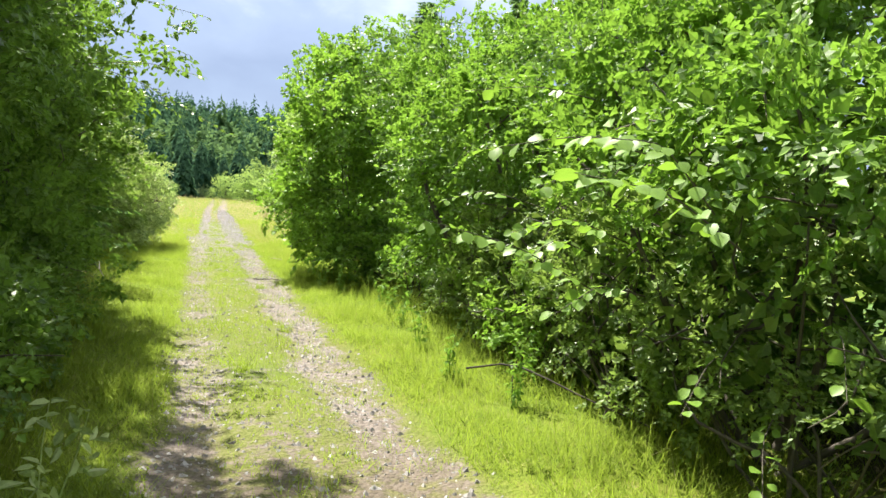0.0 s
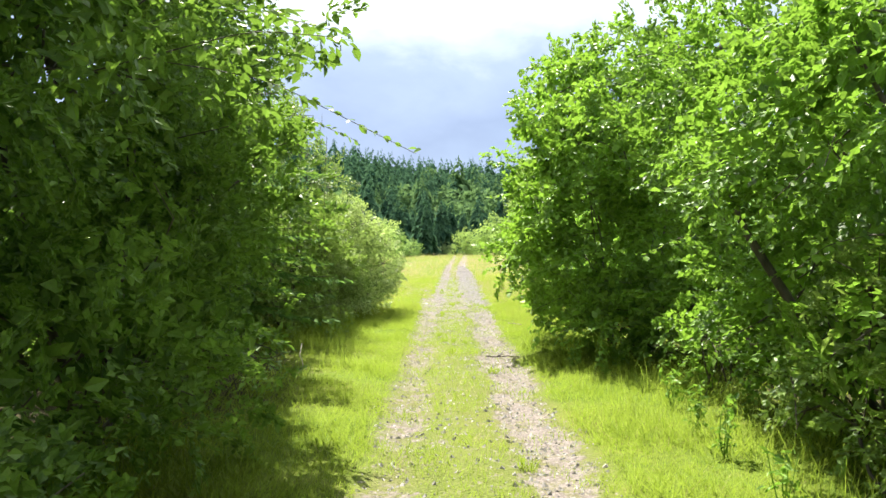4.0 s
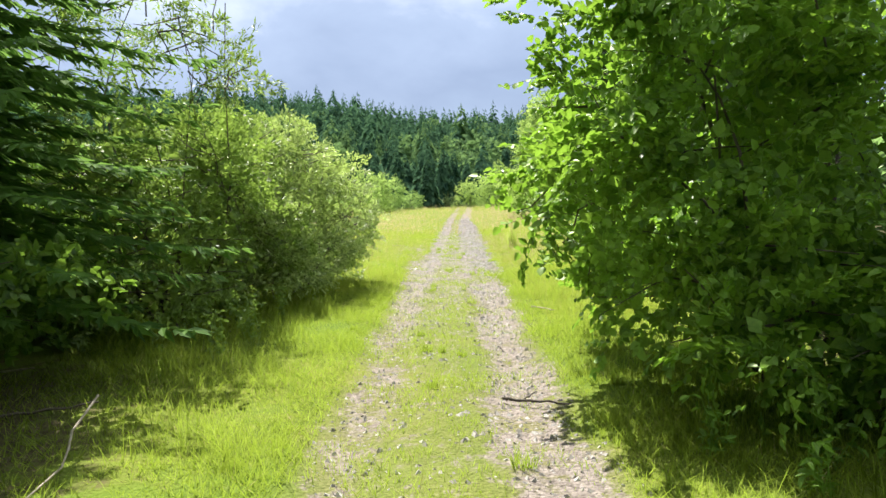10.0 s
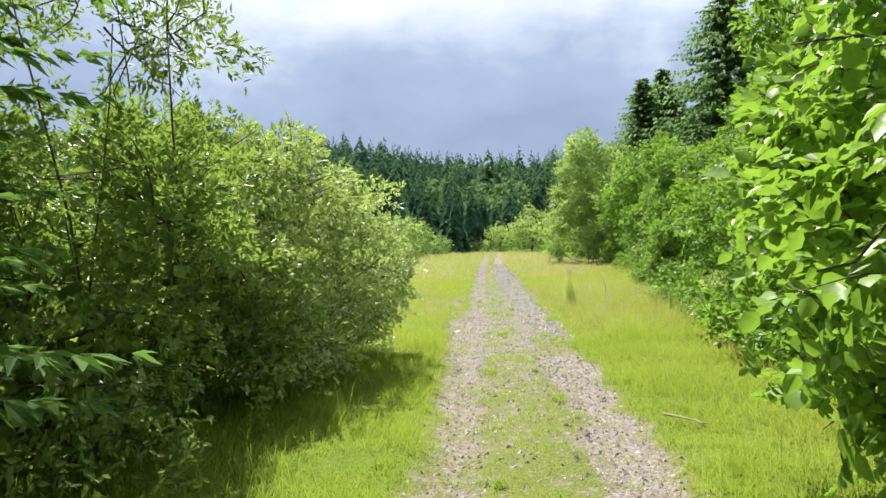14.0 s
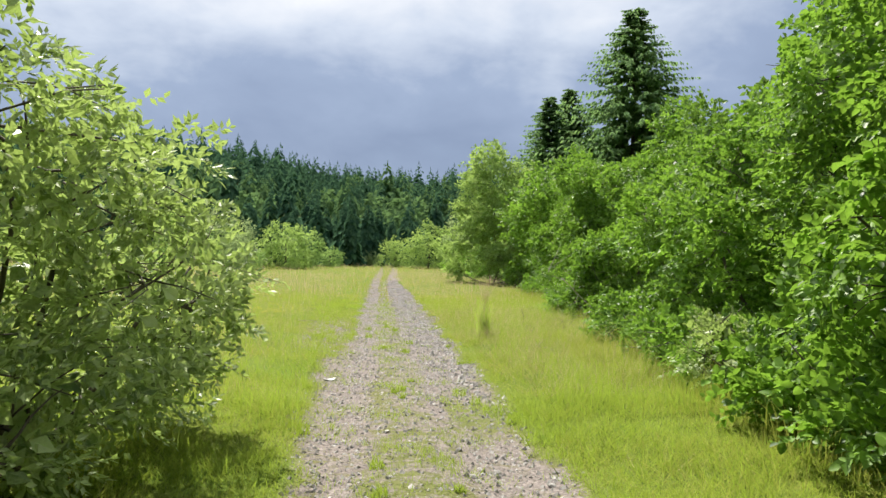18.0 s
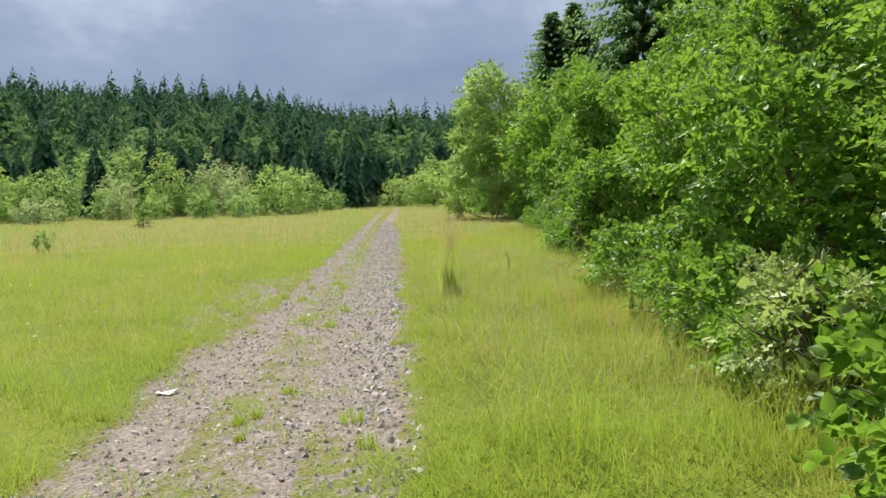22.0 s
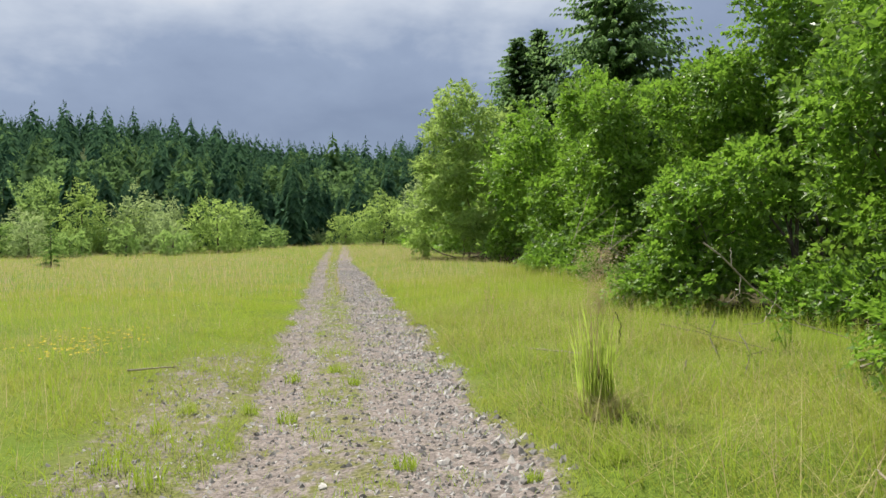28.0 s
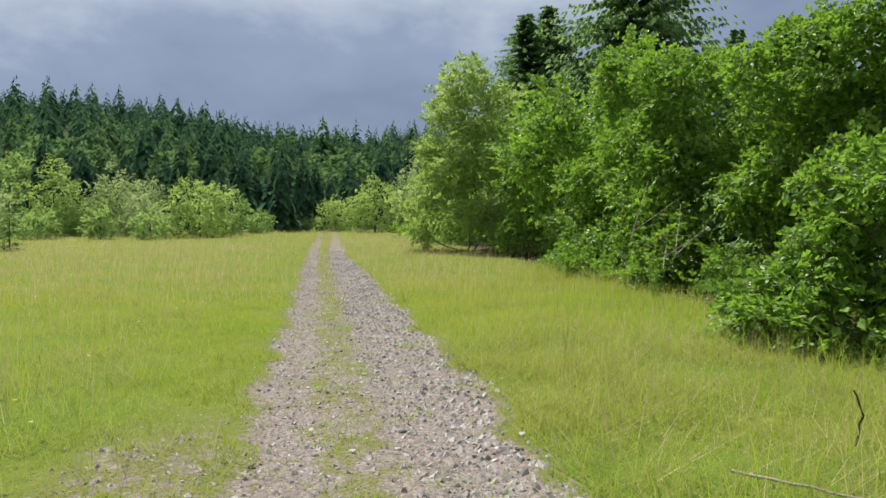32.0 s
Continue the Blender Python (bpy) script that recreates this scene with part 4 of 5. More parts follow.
def bush_far(x, y, w, h, mat, label, name="meadow_bush", L=0.155):
    z = float(land(x, y))
    big = max(1.0, w / 4.2)
    L = L * big**0.7
    lobes = [(x, y, z + h * 0.5, w * 0.42, w * 0.42, h * 0.5)]
    for i in range(6):
        a = i * 1.05 + rng.uniform(-0.4, 0.4)
        lobes.append((x + 0.27 * w * math.cos(a), y + 0.27 * w * math.sin(a), z + h * (0.2 if i % 2 else rng.uniform(0.3, 0.6)), w * 0.27, w * 0.27, h * rng.uniform(0.22, 0.34)))
    root = thing(name, label, "bush", (x, y, z), "bushes at the meadow's edge")
    part_np("stem", limb((x, y, z - 0.1), (x, y, z + h * 0.5), 0.12, 0.05, 0.03), BARK, root)
    part_np("crown", frond_crown(lobes, 2.4 / big, 0.75 * big**0.5, L, L * 0.62, scale=0.9, low=-99, core=2.5, fill=0.8), mat, root)


bush_far(-6.7, 86, 5.6, 4.9, LEAF_FAR_LIGHT, "round yellow-green bush at the end of the meadow", L=0.16)
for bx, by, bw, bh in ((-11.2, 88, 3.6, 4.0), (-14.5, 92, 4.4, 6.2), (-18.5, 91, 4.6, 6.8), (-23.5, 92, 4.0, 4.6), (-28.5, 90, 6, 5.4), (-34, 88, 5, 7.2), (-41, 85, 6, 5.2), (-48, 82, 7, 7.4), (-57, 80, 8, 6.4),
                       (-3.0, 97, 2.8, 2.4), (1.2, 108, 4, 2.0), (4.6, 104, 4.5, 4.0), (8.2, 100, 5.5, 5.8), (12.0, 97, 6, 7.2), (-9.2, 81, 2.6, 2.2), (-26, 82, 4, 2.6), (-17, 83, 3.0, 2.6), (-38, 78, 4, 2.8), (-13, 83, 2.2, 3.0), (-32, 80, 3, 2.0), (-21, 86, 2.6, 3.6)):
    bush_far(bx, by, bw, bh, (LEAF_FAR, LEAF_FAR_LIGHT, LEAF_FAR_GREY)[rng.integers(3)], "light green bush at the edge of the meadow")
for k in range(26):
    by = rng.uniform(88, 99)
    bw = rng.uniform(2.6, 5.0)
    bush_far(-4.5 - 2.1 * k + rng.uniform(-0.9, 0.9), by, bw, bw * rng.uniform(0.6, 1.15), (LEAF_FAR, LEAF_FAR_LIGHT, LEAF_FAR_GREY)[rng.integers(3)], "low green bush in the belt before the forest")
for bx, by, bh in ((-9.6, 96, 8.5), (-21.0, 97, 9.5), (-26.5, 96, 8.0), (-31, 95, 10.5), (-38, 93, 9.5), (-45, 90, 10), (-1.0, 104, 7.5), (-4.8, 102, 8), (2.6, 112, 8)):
    spruce(bx, by, bh, bh * 0.26, "spruce among the bushes at the meadow's edge", mat=NEEDLE_HAZED, group="spruces at the foot of the hill", far=True)

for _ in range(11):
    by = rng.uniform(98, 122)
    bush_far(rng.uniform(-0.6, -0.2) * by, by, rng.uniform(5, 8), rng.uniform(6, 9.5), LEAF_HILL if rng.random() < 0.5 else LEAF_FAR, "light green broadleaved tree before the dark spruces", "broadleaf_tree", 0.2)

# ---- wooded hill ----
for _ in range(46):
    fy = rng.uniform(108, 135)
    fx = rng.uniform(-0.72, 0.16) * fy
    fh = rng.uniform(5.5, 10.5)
    spruce(fx, fy, fh, fh * 0.30, "spruce at the foot of the wooded hill", mat=NEEDLE_HAZED, group="spruces at the foot of the hill", far=True)
chunks, young_chunks, light_chunks = [], [], []
protos = [conifer_arrays(1.0, 0.27 + 0.016 * i, 140) for i in range(9)]
far_protos = [conifer_arrays(1.0, 0.27 + 0.016 * i, 70) for i in range(9)]
puffs = [frond_crown([(0, 0, 0.5, 0.36, 0.36, 0.46), (0.15, 0.1, 0.35, 0.3, 0.3, 0.3)], 34, 0.22, 0.11, 0.085, low=-9, core=0, fill=0.6) for i in range(3)]
for row in np.arange(132, 440, 9.4):
    for col in np.arange(-0.82, 0.42, 8.8 / row):
        if rng.random() < 0.08:
            continue
        fy = row + rng.uniform(-4, 4)
        fx = col * row + rng.uniform(-3.6, 3.6)
        leafy = rng.random() < 0.32 * np.clip((230 - row) / 80, 0.06, 1) * (1 + 0.9 * float(sine_noise(np.array(fx), np.array(fy), 0.05, 2.0)))
        fh = rng.uniform(6, 10) if leafy else (6.5 + 10 * rng.random() ** 1.4) * (1.3 if rng.random() < 0.1 else 1.0) * np.clip(0.62 + (row - 132) / 260, 0.62, 1.05)
        v, f = puffs[rng.integers(3)] if leafy else (protos if row < 215 else far_protos)[rng.integers(9)]
        a = rng.uniform(0, 6.28)
        c, s = math.cos(a), math.sin(a)
        v = v @ np.array([[c, s, 0], [-s, c, 0], [0, 0, 1]]) * fh
        young = row < 250 and rng.random() < 0.45
        (light_chunks if leafy else young_chunks if young else chunks).append((v + (fx, fy, float(land(fx, fy))), f))
hill_forest = part_np("hill_forest", join(chunks), NEEDLE_HAZED)
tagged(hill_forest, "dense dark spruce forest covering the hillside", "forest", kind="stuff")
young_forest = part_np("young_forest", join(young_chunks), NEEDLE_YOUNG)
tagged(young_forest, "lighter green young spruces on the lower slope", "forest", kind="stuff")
hill_broadleaves = part_np("hill_broadleaves", join(light_chunks), LEAF_HILL)
tagged(hill_broadleaves, "lighter green broadleaved trees among the spruces", "forest", kind="stuff")

# ---- grass ----


def blades(x, y, h, w, lean=0.35, simple=False):
    n = len(x)
    z = land(x, y) - 0.01
    a = rng.uniform(0, 2 * np.pi, n)
    side = np.stack([np.cos(a), np.sin(a), 0 * a], -1)
    b = rng.uniform(0, 2 * np.pi, n)
    bend = np.stack([np.cos(b), np.sin(b), 0 * b], -1) * (rng.uniform(0.1, 1, n) * lean * h)[:, None]
    P = np.stack([x, y, z], -1)
    # the upper face of a blade is the one turned to the sun
    facing = (np.cross(side, bend + UP * h[:, None]) @ np.array(SUN_DIR))[:, None]
    side = np.where(facing < 0, -side, side)
    if simple:
        tip = P + bend + UP * h[:, None]
        return np.stack([P - side * w[:, None] * 0.6, P + side * w[:, None] * 0.6, tip], 1).reshape(-1, 3), np.arange(3 * n).reshape(-1, 3)
    v = np.empty((n, 5, 3))
    v[:, 0] = P - side * w[:, None] / 2
    v[:, 1] = P + side * w[:, None] / 2
    mid = P + bend * 0.35 + UP * (h * 0.6)[:, None]
    v[:, 2] = mid + side * w[:, None] * 0.4
    v[:, 3] = mid - side * w[:, None] * 0.4
    v[:, 4] = P + bend + UP * (h * rng.uniform(0.85, 1.0, n))[:, None]
    i = (np.arange(n) * 5)[:, None]
    return v.reshape(-1, 3), np.concatenate([i + np.array([0, 1, 2]), i + np.array([0, 2, 3]), i + np.array([3, 2, 4])], 0)


def grass_patch(x0, x1, y0, y1, count, h0, h1, w, clump=0.6, power=1.0, stony=1.0, lean=0.4, simple=False, tuft=0.2):
    """Blades scattered over a stretch, thicker towards y0 if power is above 1, thinner where it is stony."""
    x = rng.uniform(x0, x1, count)
    y = y0 + (y1 - y0) * rng.random(count) ** power
    g = gravel_share(x, y) + 0.25 * sine_noise(x, y, 3.0, 3.0) + tuft * sine_noise(x, y, 8.0, 4.0)
    keep = rng.random(count) > stony * np.clip(g * 1.6 - 0.15, 0, 1)
    keep &= rng.random(count) > np.clip((0.8 if h1 < 0.3 else 1.6) * litter_and_shade(x, y), 0, 0.97)
    x, y = x[keep], y[keep]
    c = 1 + clump * sine_noise(x, y, 2.2, 9.0) + 0.3 * sine_noise(x, y, 6.5, 1.0)
    h = rng.uniform(h0, h1, len(x)) * np.clip(c, 0.35, 1.8)
    return blades(x, y, h, w * rng.uniform(0.7, 1.3, len(x)), lean, simple)


def stuff(name, arrays, mat, label, category):
    return tagged(part_np(name, arrays, mat), label, category, kind="stuff")


soften(stuff("track_grass", grass_patch(-0.5, 2.7, 2.5, 42, 160000, 0.025, 0.080, 0.0048, power=1.1, stony=1.0, lean=1.1, simple=True, tuft=0.42), GRASS, "short trodden grass between and beside the wheel tracks", "grass"))
soften(stuff("verge_grass", join([grass_patch(-2.4, 0.3, 2.5, 24, 80000, 0.04, 0.13, 0.006, power=1.2, lean=1.6, simple=True), grass_patch(2.0, 4.8, 2.5, 24, 80000, 0.04, 0.14, 0.006, power=1.2, lean=1.6, simple=True), grass_patch(-2.6, -0.3, 2.5, 20, 9000, 0.12, 0.34, 0.004, power=1.1, clump=0.9, lean=0.9), grass_patch(2.3, 4.4, 2.5, 20, 7000, 0.12, 0.30, 0.004, power=1.1, clump=0.9, lean=0.9)]), GRASS, "fresh green grass on the verges", "grass"), 0.6)
soften(stuff("hedge_grass", join([grass_patch(3.7, 5.2, 17, 29, 7000, 0.15, 0.34, 0.0045, clump=0.8, lean=0.8), grass_patch(6.3, 8.8, 33.5, 48, 8000, 0.15, 0.36, 0.0055, clump=0.8, lean=0.8)]), GRASS_LONG, "tall grass growing up into the foot of the hedge", "grass"), 0.5)
stuff("dry_grass", join([grass_patch(2.5, 5.6, 24, 37, 9000, 0.12, 0.28, 0.0036, clump=1.2, lean=2.6, simple=True, stony=0.6), grass_patch(-3.5, 0.6, 24, 37, 5000, 0.10, 0.22, 0.003, clump=1.2, lean=2.4, simple=True, stony=0.6), grass_patch(-1.6, 3.2, 3, 25, 3500, 0.06, 0.16, 0.003, lean=2.4, simple=True, stony=0.6)]), STRAW, "withered straw-coloured grass lying among the green", "grass")
soften(stuff("meadow_grass", join([grass_patch(-9, 0.6, 21, 46, 105000, 0.04, 0.12, 0.0055, power=1.5, simple=True, lean=1.7), grass_patch(2.3, 7.5, 18, 46, 105000, 0.04, 0.13, 0.0055, power=1.3, simple=True, lean=1.7), grass_patch(-42, 9, 42, 112, 60000, 0.08, 0.17, 0.022, power=1.4, simple=True, lean=0.9)]), GRASS_LONG, "long yellow-green meadow grass", "grass"), 0.28)
soften(stuff("grass_stalks", join([grass_patch(-34, 9, 42, 106, 22000, 0.22, 0.42, 0.008, power=1.1, simple=True, lean=0.4), grass_patch(-16, -0.2, 27, 70, 16000, 0.22, 0.42, 0.003, power=0.9, simple=True, lean=0.4), grass_patch(2.9, 8.5, 24, 80, 8000, 0.22, 0.42, 0.003, power=0.9, simple=True, lean=0.4)]), GRASS_SEED, "thin brown seeding grass stalks over the meadow", "grass"))

soften(stuff("meadow_tussocks", join([grass_patch(-6, 0.3, 23, 42, 13000, 0.12, 0.26, 0.0050, power=1.3, clump=1.3, stony=1.3, lean=0.8, tuft=0.5), grass_patch(2.6, 7.0, 23, 42, 14000, 0.12, 0.28, 0.0050, power=1.2, clump=1.3, stony=1.3, lean=0.9, tuft=0.5)]), GRASS, "taller tussocks of fresh green grass in the meadow", "grass"), 0.4)

# ---- gravel ----
def gravel_arrays(x, y, size):
    """Angular chips: an uneven four-sided top sunk into the ground."""
    n = len(x)
    a = rng.uniform(0, 2 * np.pi, (n, 1)) + np.arange(4) * np.pi / 2 + rng.normal(0, 0.25, (n, 4))
    rad = size[:, None] * rng.uniform(0.65, 1.3, (n, 4))
    v = np.zeros((n, 6, 3))
    v[:, :4, 0], v[:, :4, 1], v[:, :4, 2] = rad * np.cos(a), rad * np.sin(a), -0.2 * size[:, None]
    v[:, 4] = rng.normal(0, 0.3, (n, 3)) * (1, 1, 0.2) * size[:, None] + UP * (size * rng.uniform(0.35, 0.8, n))[:, None]
    v[:, 5] = v[:, 4] * (0.4, 0.4, 0.9) + (v[:, 0] + v[:, 1]) * (0.36, 0.36, 0.0)
    v = v + np.stack([x, y, land(x, y) + size * 0.12], -1)[:, None]
    f = np.array([(0, 1, 5), (1, 2, 4), (1, 4, 5), (2, 3, 4), (3, 0, 4), (0, 5, 4)])
    return v.reshape(-1, 3), ((np.arange(n) * 6)[:, None, None] + f[None]).reshape(-1, 3)


n = 150000
gx, gy = rng.uniform(-0.8, 2.9, n), 2.5 + 62 * rng.random(n) ** 1.25
keep = rng.random(n) < gravel_share(gx, gy) ** 1.5 * (1 - 1.1 * np.clip(litter_and_shade(gx, gy), 0, 0.8))
gx, gy = gx[keep], gy[keep]
coarse = np.clip((gx - 1.6) / 0.6, 0, 1) * (gy > 23)
stuff("gravel", gravel_arrays(gx, gy, (0.008 + 0.019 * rng.random(len(gx)) ** 2.6) * (1 + 0.5 * coarse)), STONE, "grey crushed stone lying in the wheel tracks", "gravel")

# ---- tall reed tuft beside the track ----
reed = thing("reed_tuft", "tall upright tuft of reed grass with brown plumes", "grass tuft", (3.0, 30.0, float(land(3.0, 30.0))))
n = 150
ra, rr = rng.uniform(0, 6.28, n), 0.12 * np.sqrt(rng.random(n))
rx, ry = 3.0 + rr * np.cos(ra), 30.0 + rr * np.sin(ra)
soften(part_np("tussock", blades(rx, ry, rng.uniform(0.42, 0.92, n), rng.uniform(0.006, 0.010, n), 0.2), REED, reed), 0.5)
n = 420
pz = rng.random(n)
plume_o = np.stack([3.02 + 0.05 * pz + rng.normal(0, 0.075, n) * (0.6 + 0.6 * pz), rng.normal(30.0, 0.07, n), float(land(3.0, 30.0)) + 0.68 + 0.42 * pz], -1)
part_np("plume", spray_arrays(plume_o, UP + rng.normal(0, 0.35, (n, 3)), np.full(n, 0.10), 6, 0.020, 0.0045, 0.1, True), GRASS_SEED, reed, "feathery pinkish brown plume")
n = 40
sx, sy = rng.normal(3.0, 0.04, n), rng.normal(30.0, 0.04, n)
tagged(part_np("flower_stalk", blades(sx, sy, rng.uniform(0.85, 1.12, n), np.full(n, 0.003), 0.16), GRASS_SEED, reed), kind="stuff")
n = 260
ra = rng.uniform(0, 6.28, n)
part_np("withered_skirt", blades(3.02 + 0.11 * np.cos(ra), 29.93 + 0.11 * np.sin(ra), rng.uniform(0.14, 0.28, n), np.full(n, 0.006), 2.2), STRAW, reed, "withered straw-coloured leaves lying at the foot")

# ---- fresh tufts at the edges of the stones ----
tufts = [(0.62, 30.9, 0.13), (0.23, 29.3, 0.2), (0.0, 29.6, 0.2), (1.6, 29.3, 0.12), (1.85, 24.7, 0.14), (1.95, 24.2, 0.12), (0.3, 22.8, 0.16), (1.45, 31.8, 0.1), (2.55, 27.4, 0.16), (2.7, 29.0, 0.16)]
tufts += [(float(rng.choice([0.1, 0.95, 1.3, 2.25])) + rng.normal(0, 0.12), rng.uniform(6, 36), rng.uniform(0.07, 0.14)) for _ in range(44)]
for tx, ty, th in tufts:
    tuft = thing("grass_tuft", "fresh green tuft of grass among the stones", "grass tuft", (tx, ty, float(land(tx, ty))), "grass tufts on the track")
    n = 70
    ta, tr = rng.uniform(0, 6.28, n), 0.55 * th * np.sqrt(rng.random(n))
    soften(part_np("tussock", blades(tx + tr * np.cos(ta), ty + tr * np.sin(ta), th * rng.uniform(0.5, 1.1, n), np.full(n, 0.005), 0.9), GRASS, tuft), 0.4)

# ---- single broad leaves on twigs that reach towards the track ----


def broad_leaf_mesh(name, mat, width=0.8, fold=0.12, droop=0.12):
    """One leaf 1 m long along x, to be scaled: toothed edge, folded midrib, drooping tip."""
    steps = 7
    outline = [0.04, 0.55, 0.86, 1.0, 0.92, 0.62, 0.03]
    v, f = [], []
    for i in range(steps):
        t = i / (steps - 1)
        w = outline[i] * width / 2 * (1.0 + 0.05 * (-1) ** i)
        z = -droop * t * t
        v += [(t, -w, z + fold * w * 2), (t, 0, z), (t, w, z + fold * w * 2)]
    for i in range(steps - 1):
        a = 3 * i
        f += [(a, a + 3, a + 4, a + 1), (a + 1, a + 4, a + 5, a + 2)]
    return mesh_np(name, np.array(v), np.array(f), mat, True)


HAZEL_LEAF = broad_leaf_mesh("hazel_leaf", LEAF_HAZEL, 0.85)
ALDER_LEAF = broad_leaf_mesh("alder_leaf", LEAF_LEFT, 0.55)
PALE_LEAF = broad_leaf_mesh("pale_leaf", LEAF_PALE, 0.48)


def leafy_twig(parent, points, count, mesh, size, bark=BARK, r0=0.0045):
    """A thin branch through the points, with single leaves along its outer part."""
    pts = np.array(points, float)
    t = np.linspace(0, len(pts) - 1, 12)
    p = np.stack([np.interp(t, np.arange(len(pts)), pts[:, i]) for i in range(3)], -1)
    p[1:-1] = (p[:-2] + 2 * p[1:-1] + p[2:]) / 4
    branch = part_np("branch", tube(p, np.linspace(r0, 0.0015, 12), 5), bark, parent, smooth=True)
    for i in range(count):
        s = 0.15 + 0.85 * (i + 0.7 * rng.random()) / count
        q = np.array([np.interp(s * 11, np.arange(12), p[:, j]) for j in range(3)])
        d = p[min(11, int(s * 11) + 1)] - p[int(s * 11)]
        yaw = math.atan2(d[1], d[0]) + (1 if i % 2 else -1) * rng.uniform(0.5, 1.2)
        leaf = new("leaf", mesh)
        k = size * rng.uniform(0.65, 1.15)
        q = q + np.array([math.cos(yaw), math.sin(yaw), -0.2]) * 0.02
        leaf.matrix_world = Matrix.LocRotScale(Vector(q), Euler((rng.normal(0, 0.6), rng.uniform(-0.3, 0.9), yaw)), Vector((k, k, k)))
        leaf.parent = branch


for pts, cnt in (([(2.6, 4.0, 1.35), (2.0, 3.7, 1.55), (1.36, 3.25, 1.56)], 22), ([(2.7, 4.3, 1.5), (2.1, 3.9, 1.75), (1.55, 3.6, 1.70)], 18), ([(2.7, 5.2, 1.0), (2.0, 4.9, 1.28), (1.32, 4.42, 1.40)], 20),
                 ([(2.8, 4.9, 1.8), (2.2, 4.7, 1.85), (1.62, 4.7, 1.72)], 18), ([(2.8, 5.6, 2.2), (2.3, 5.4, 2.2), (1.8, 5.3, 2.1)], 16), ([(2.8, 6.2, 1.5), (2.3, 6.1, 1.6), (1.95, 6.0, 1.5)], 14), ([(3.0, 5.4, 1.3), (2.4, 5.1, 1.45), (1.95, 4.9, 1.35)], 22), ([(3.0, 5.2, 1.0), (2.5, 4.9, 1.1), (2.1, 4.7, 0.95)], 20), ([(3.0, 5.6, 1.7), (2.6, 5.3, 1.75), (2.2, 5.1, 1.6)], 20), ([(3.1, 6.0, 1.2), (2.7, 5.8, 1.3), (2.35, 5.6, 1.15)], 20)):
    leafy_twig(hazel_near, pts, cnt, HAZEL_LEAF, 0.08)
for pts, cnt in (([(3.5, 4.6, 0.5), (3.0, 4.2, 0.45), (2.55, 3.7, 0.25)], 14), ([(3.5, 4.8, 0.8), (3.0, 4.6, 0.75), (2.6, 4.3, 0.55)], 14), ([(3.5, 4.4, 1.0), (3.1, 3.9, 1.0), (2.8, 3.6, 0.8)], 12)):
    leafy_twig(hazel_near, pts, cnt, HAZEL_LEAF, 0.075)
for pts in ([(4.0, 10.6, 2.2), (3.0, 10.4, 2.1), (2.5, 10.2, 1.9)], [(4.0, 11.4, 1.6), (3.1, 11.3, 1.6), (2.7, 11.2, 1.4)], [(3.9, 9.2, 1.6), (3.2, 9.0, 1.5), (2.9, 8.9, 1.3)]):
    leafy_twig(bpy.data.objects["hazel_shrub.001"], pts, 16, HAZEL_LEAF, 0.07)
for pts, cnt in (([(2.5, 15.6, 2.2), (2.0, 15.7, 2.4), (1.62, 15.7, 2.3)], 14), ([(2.6, 16.0, 1.6), (2.4, 16.4, 1.7), (2.15, 16.7, 1.5)], 16), ([(2.6, 16.0, 2.4), (2.5, 16.5, 2.6), (2.3, 16.8, 2.3)], 18),
                 ([(2.5, 15.8, 1.9), (2.2, 16.0, 2.0), (1.95, 16.1, 1.9)], 14), ([(2.6, 16.0, 1.2), (2.45, 16.6, 1.15), (2.3, 16.9, 0.9)], 14), ([(2.4, 15.2, 1.2), (1.9, 15.3, 1.3), (1.6, 15.4, 1.2)], 12), ([(2.7, 15.9, 1.9), (2.3, 16.2, 1.75), (1.95, 16.2, 1.55)], 20), ([(2.7, 15.9, 1.5), (2.25, 16.1, 1.35), (1.9, 16.1, 1.15)], 18), ([(2.7, 16.0, 2.2), (2.2, 16.1, 2.15), (1.85, 16.2, 1.95)], 20), ([(2.6, 15.9, 1.1), (2.2, 16.0, 1.0), (1.95, 16.0, 0.8)], 16), ([(2.7, 16.2, 1.7), (2.45, 16.6, 1.6), (2.25, 16.9, 1.4)], 18)):
    leafy_twig(hazel_big, pts, cnt, HAZEL_LEAF, 0.09)
# low bare-stemmed bough of the big hazel
leafy_twig(hazel_big, [(3.2, 15.0, 0.7), (2.6, 14.6, 0.85), (2.05, 14.2, 0.66)], 18, ALDER_LEAF, 0.07, r0=0.012)
leafy_twig(hazel_big, [(3.3, 15.6, 0.6), (2.7, 15.8, 0.55), (2.2, 15.9, 0.55)], 16, ALDER_LEAF, 0.07, r0=0.012)
for pts, cnt in (([(-1.2, 9.0, 2.7), (-0.1, 8.7, 2.45), (0.74, 8.4, 1.98)], 24), ([(-1.2, 9.2, 2.9), (-0.3, 9.0, 2.95), (0.35, 8.9, 2.75)], 22), ([(-1.0, 8.4, 2.4), (0.0, 8.0, 2.5), (0.45, 7.8, 2.4)], 20),
                 ([(-1.2, 9.6, 3.2), (-0.2, 9.4, 3.35), (0.5, 9.2, 3.2)], 22), ([(-1.0, 9.8, 2.3), (-0.2, 9.9, 2.5), (0.25, 10.0, 2.3)], 18), ([(-1.1, 7.6, 0.9), (-0.6, 7.0, 0.8), (-0.35, 6.6, 0.6)], 14)):
    leafy_twig(alder, pts, int(cnt * 1.8), ALDER_LEAF, 0.058)
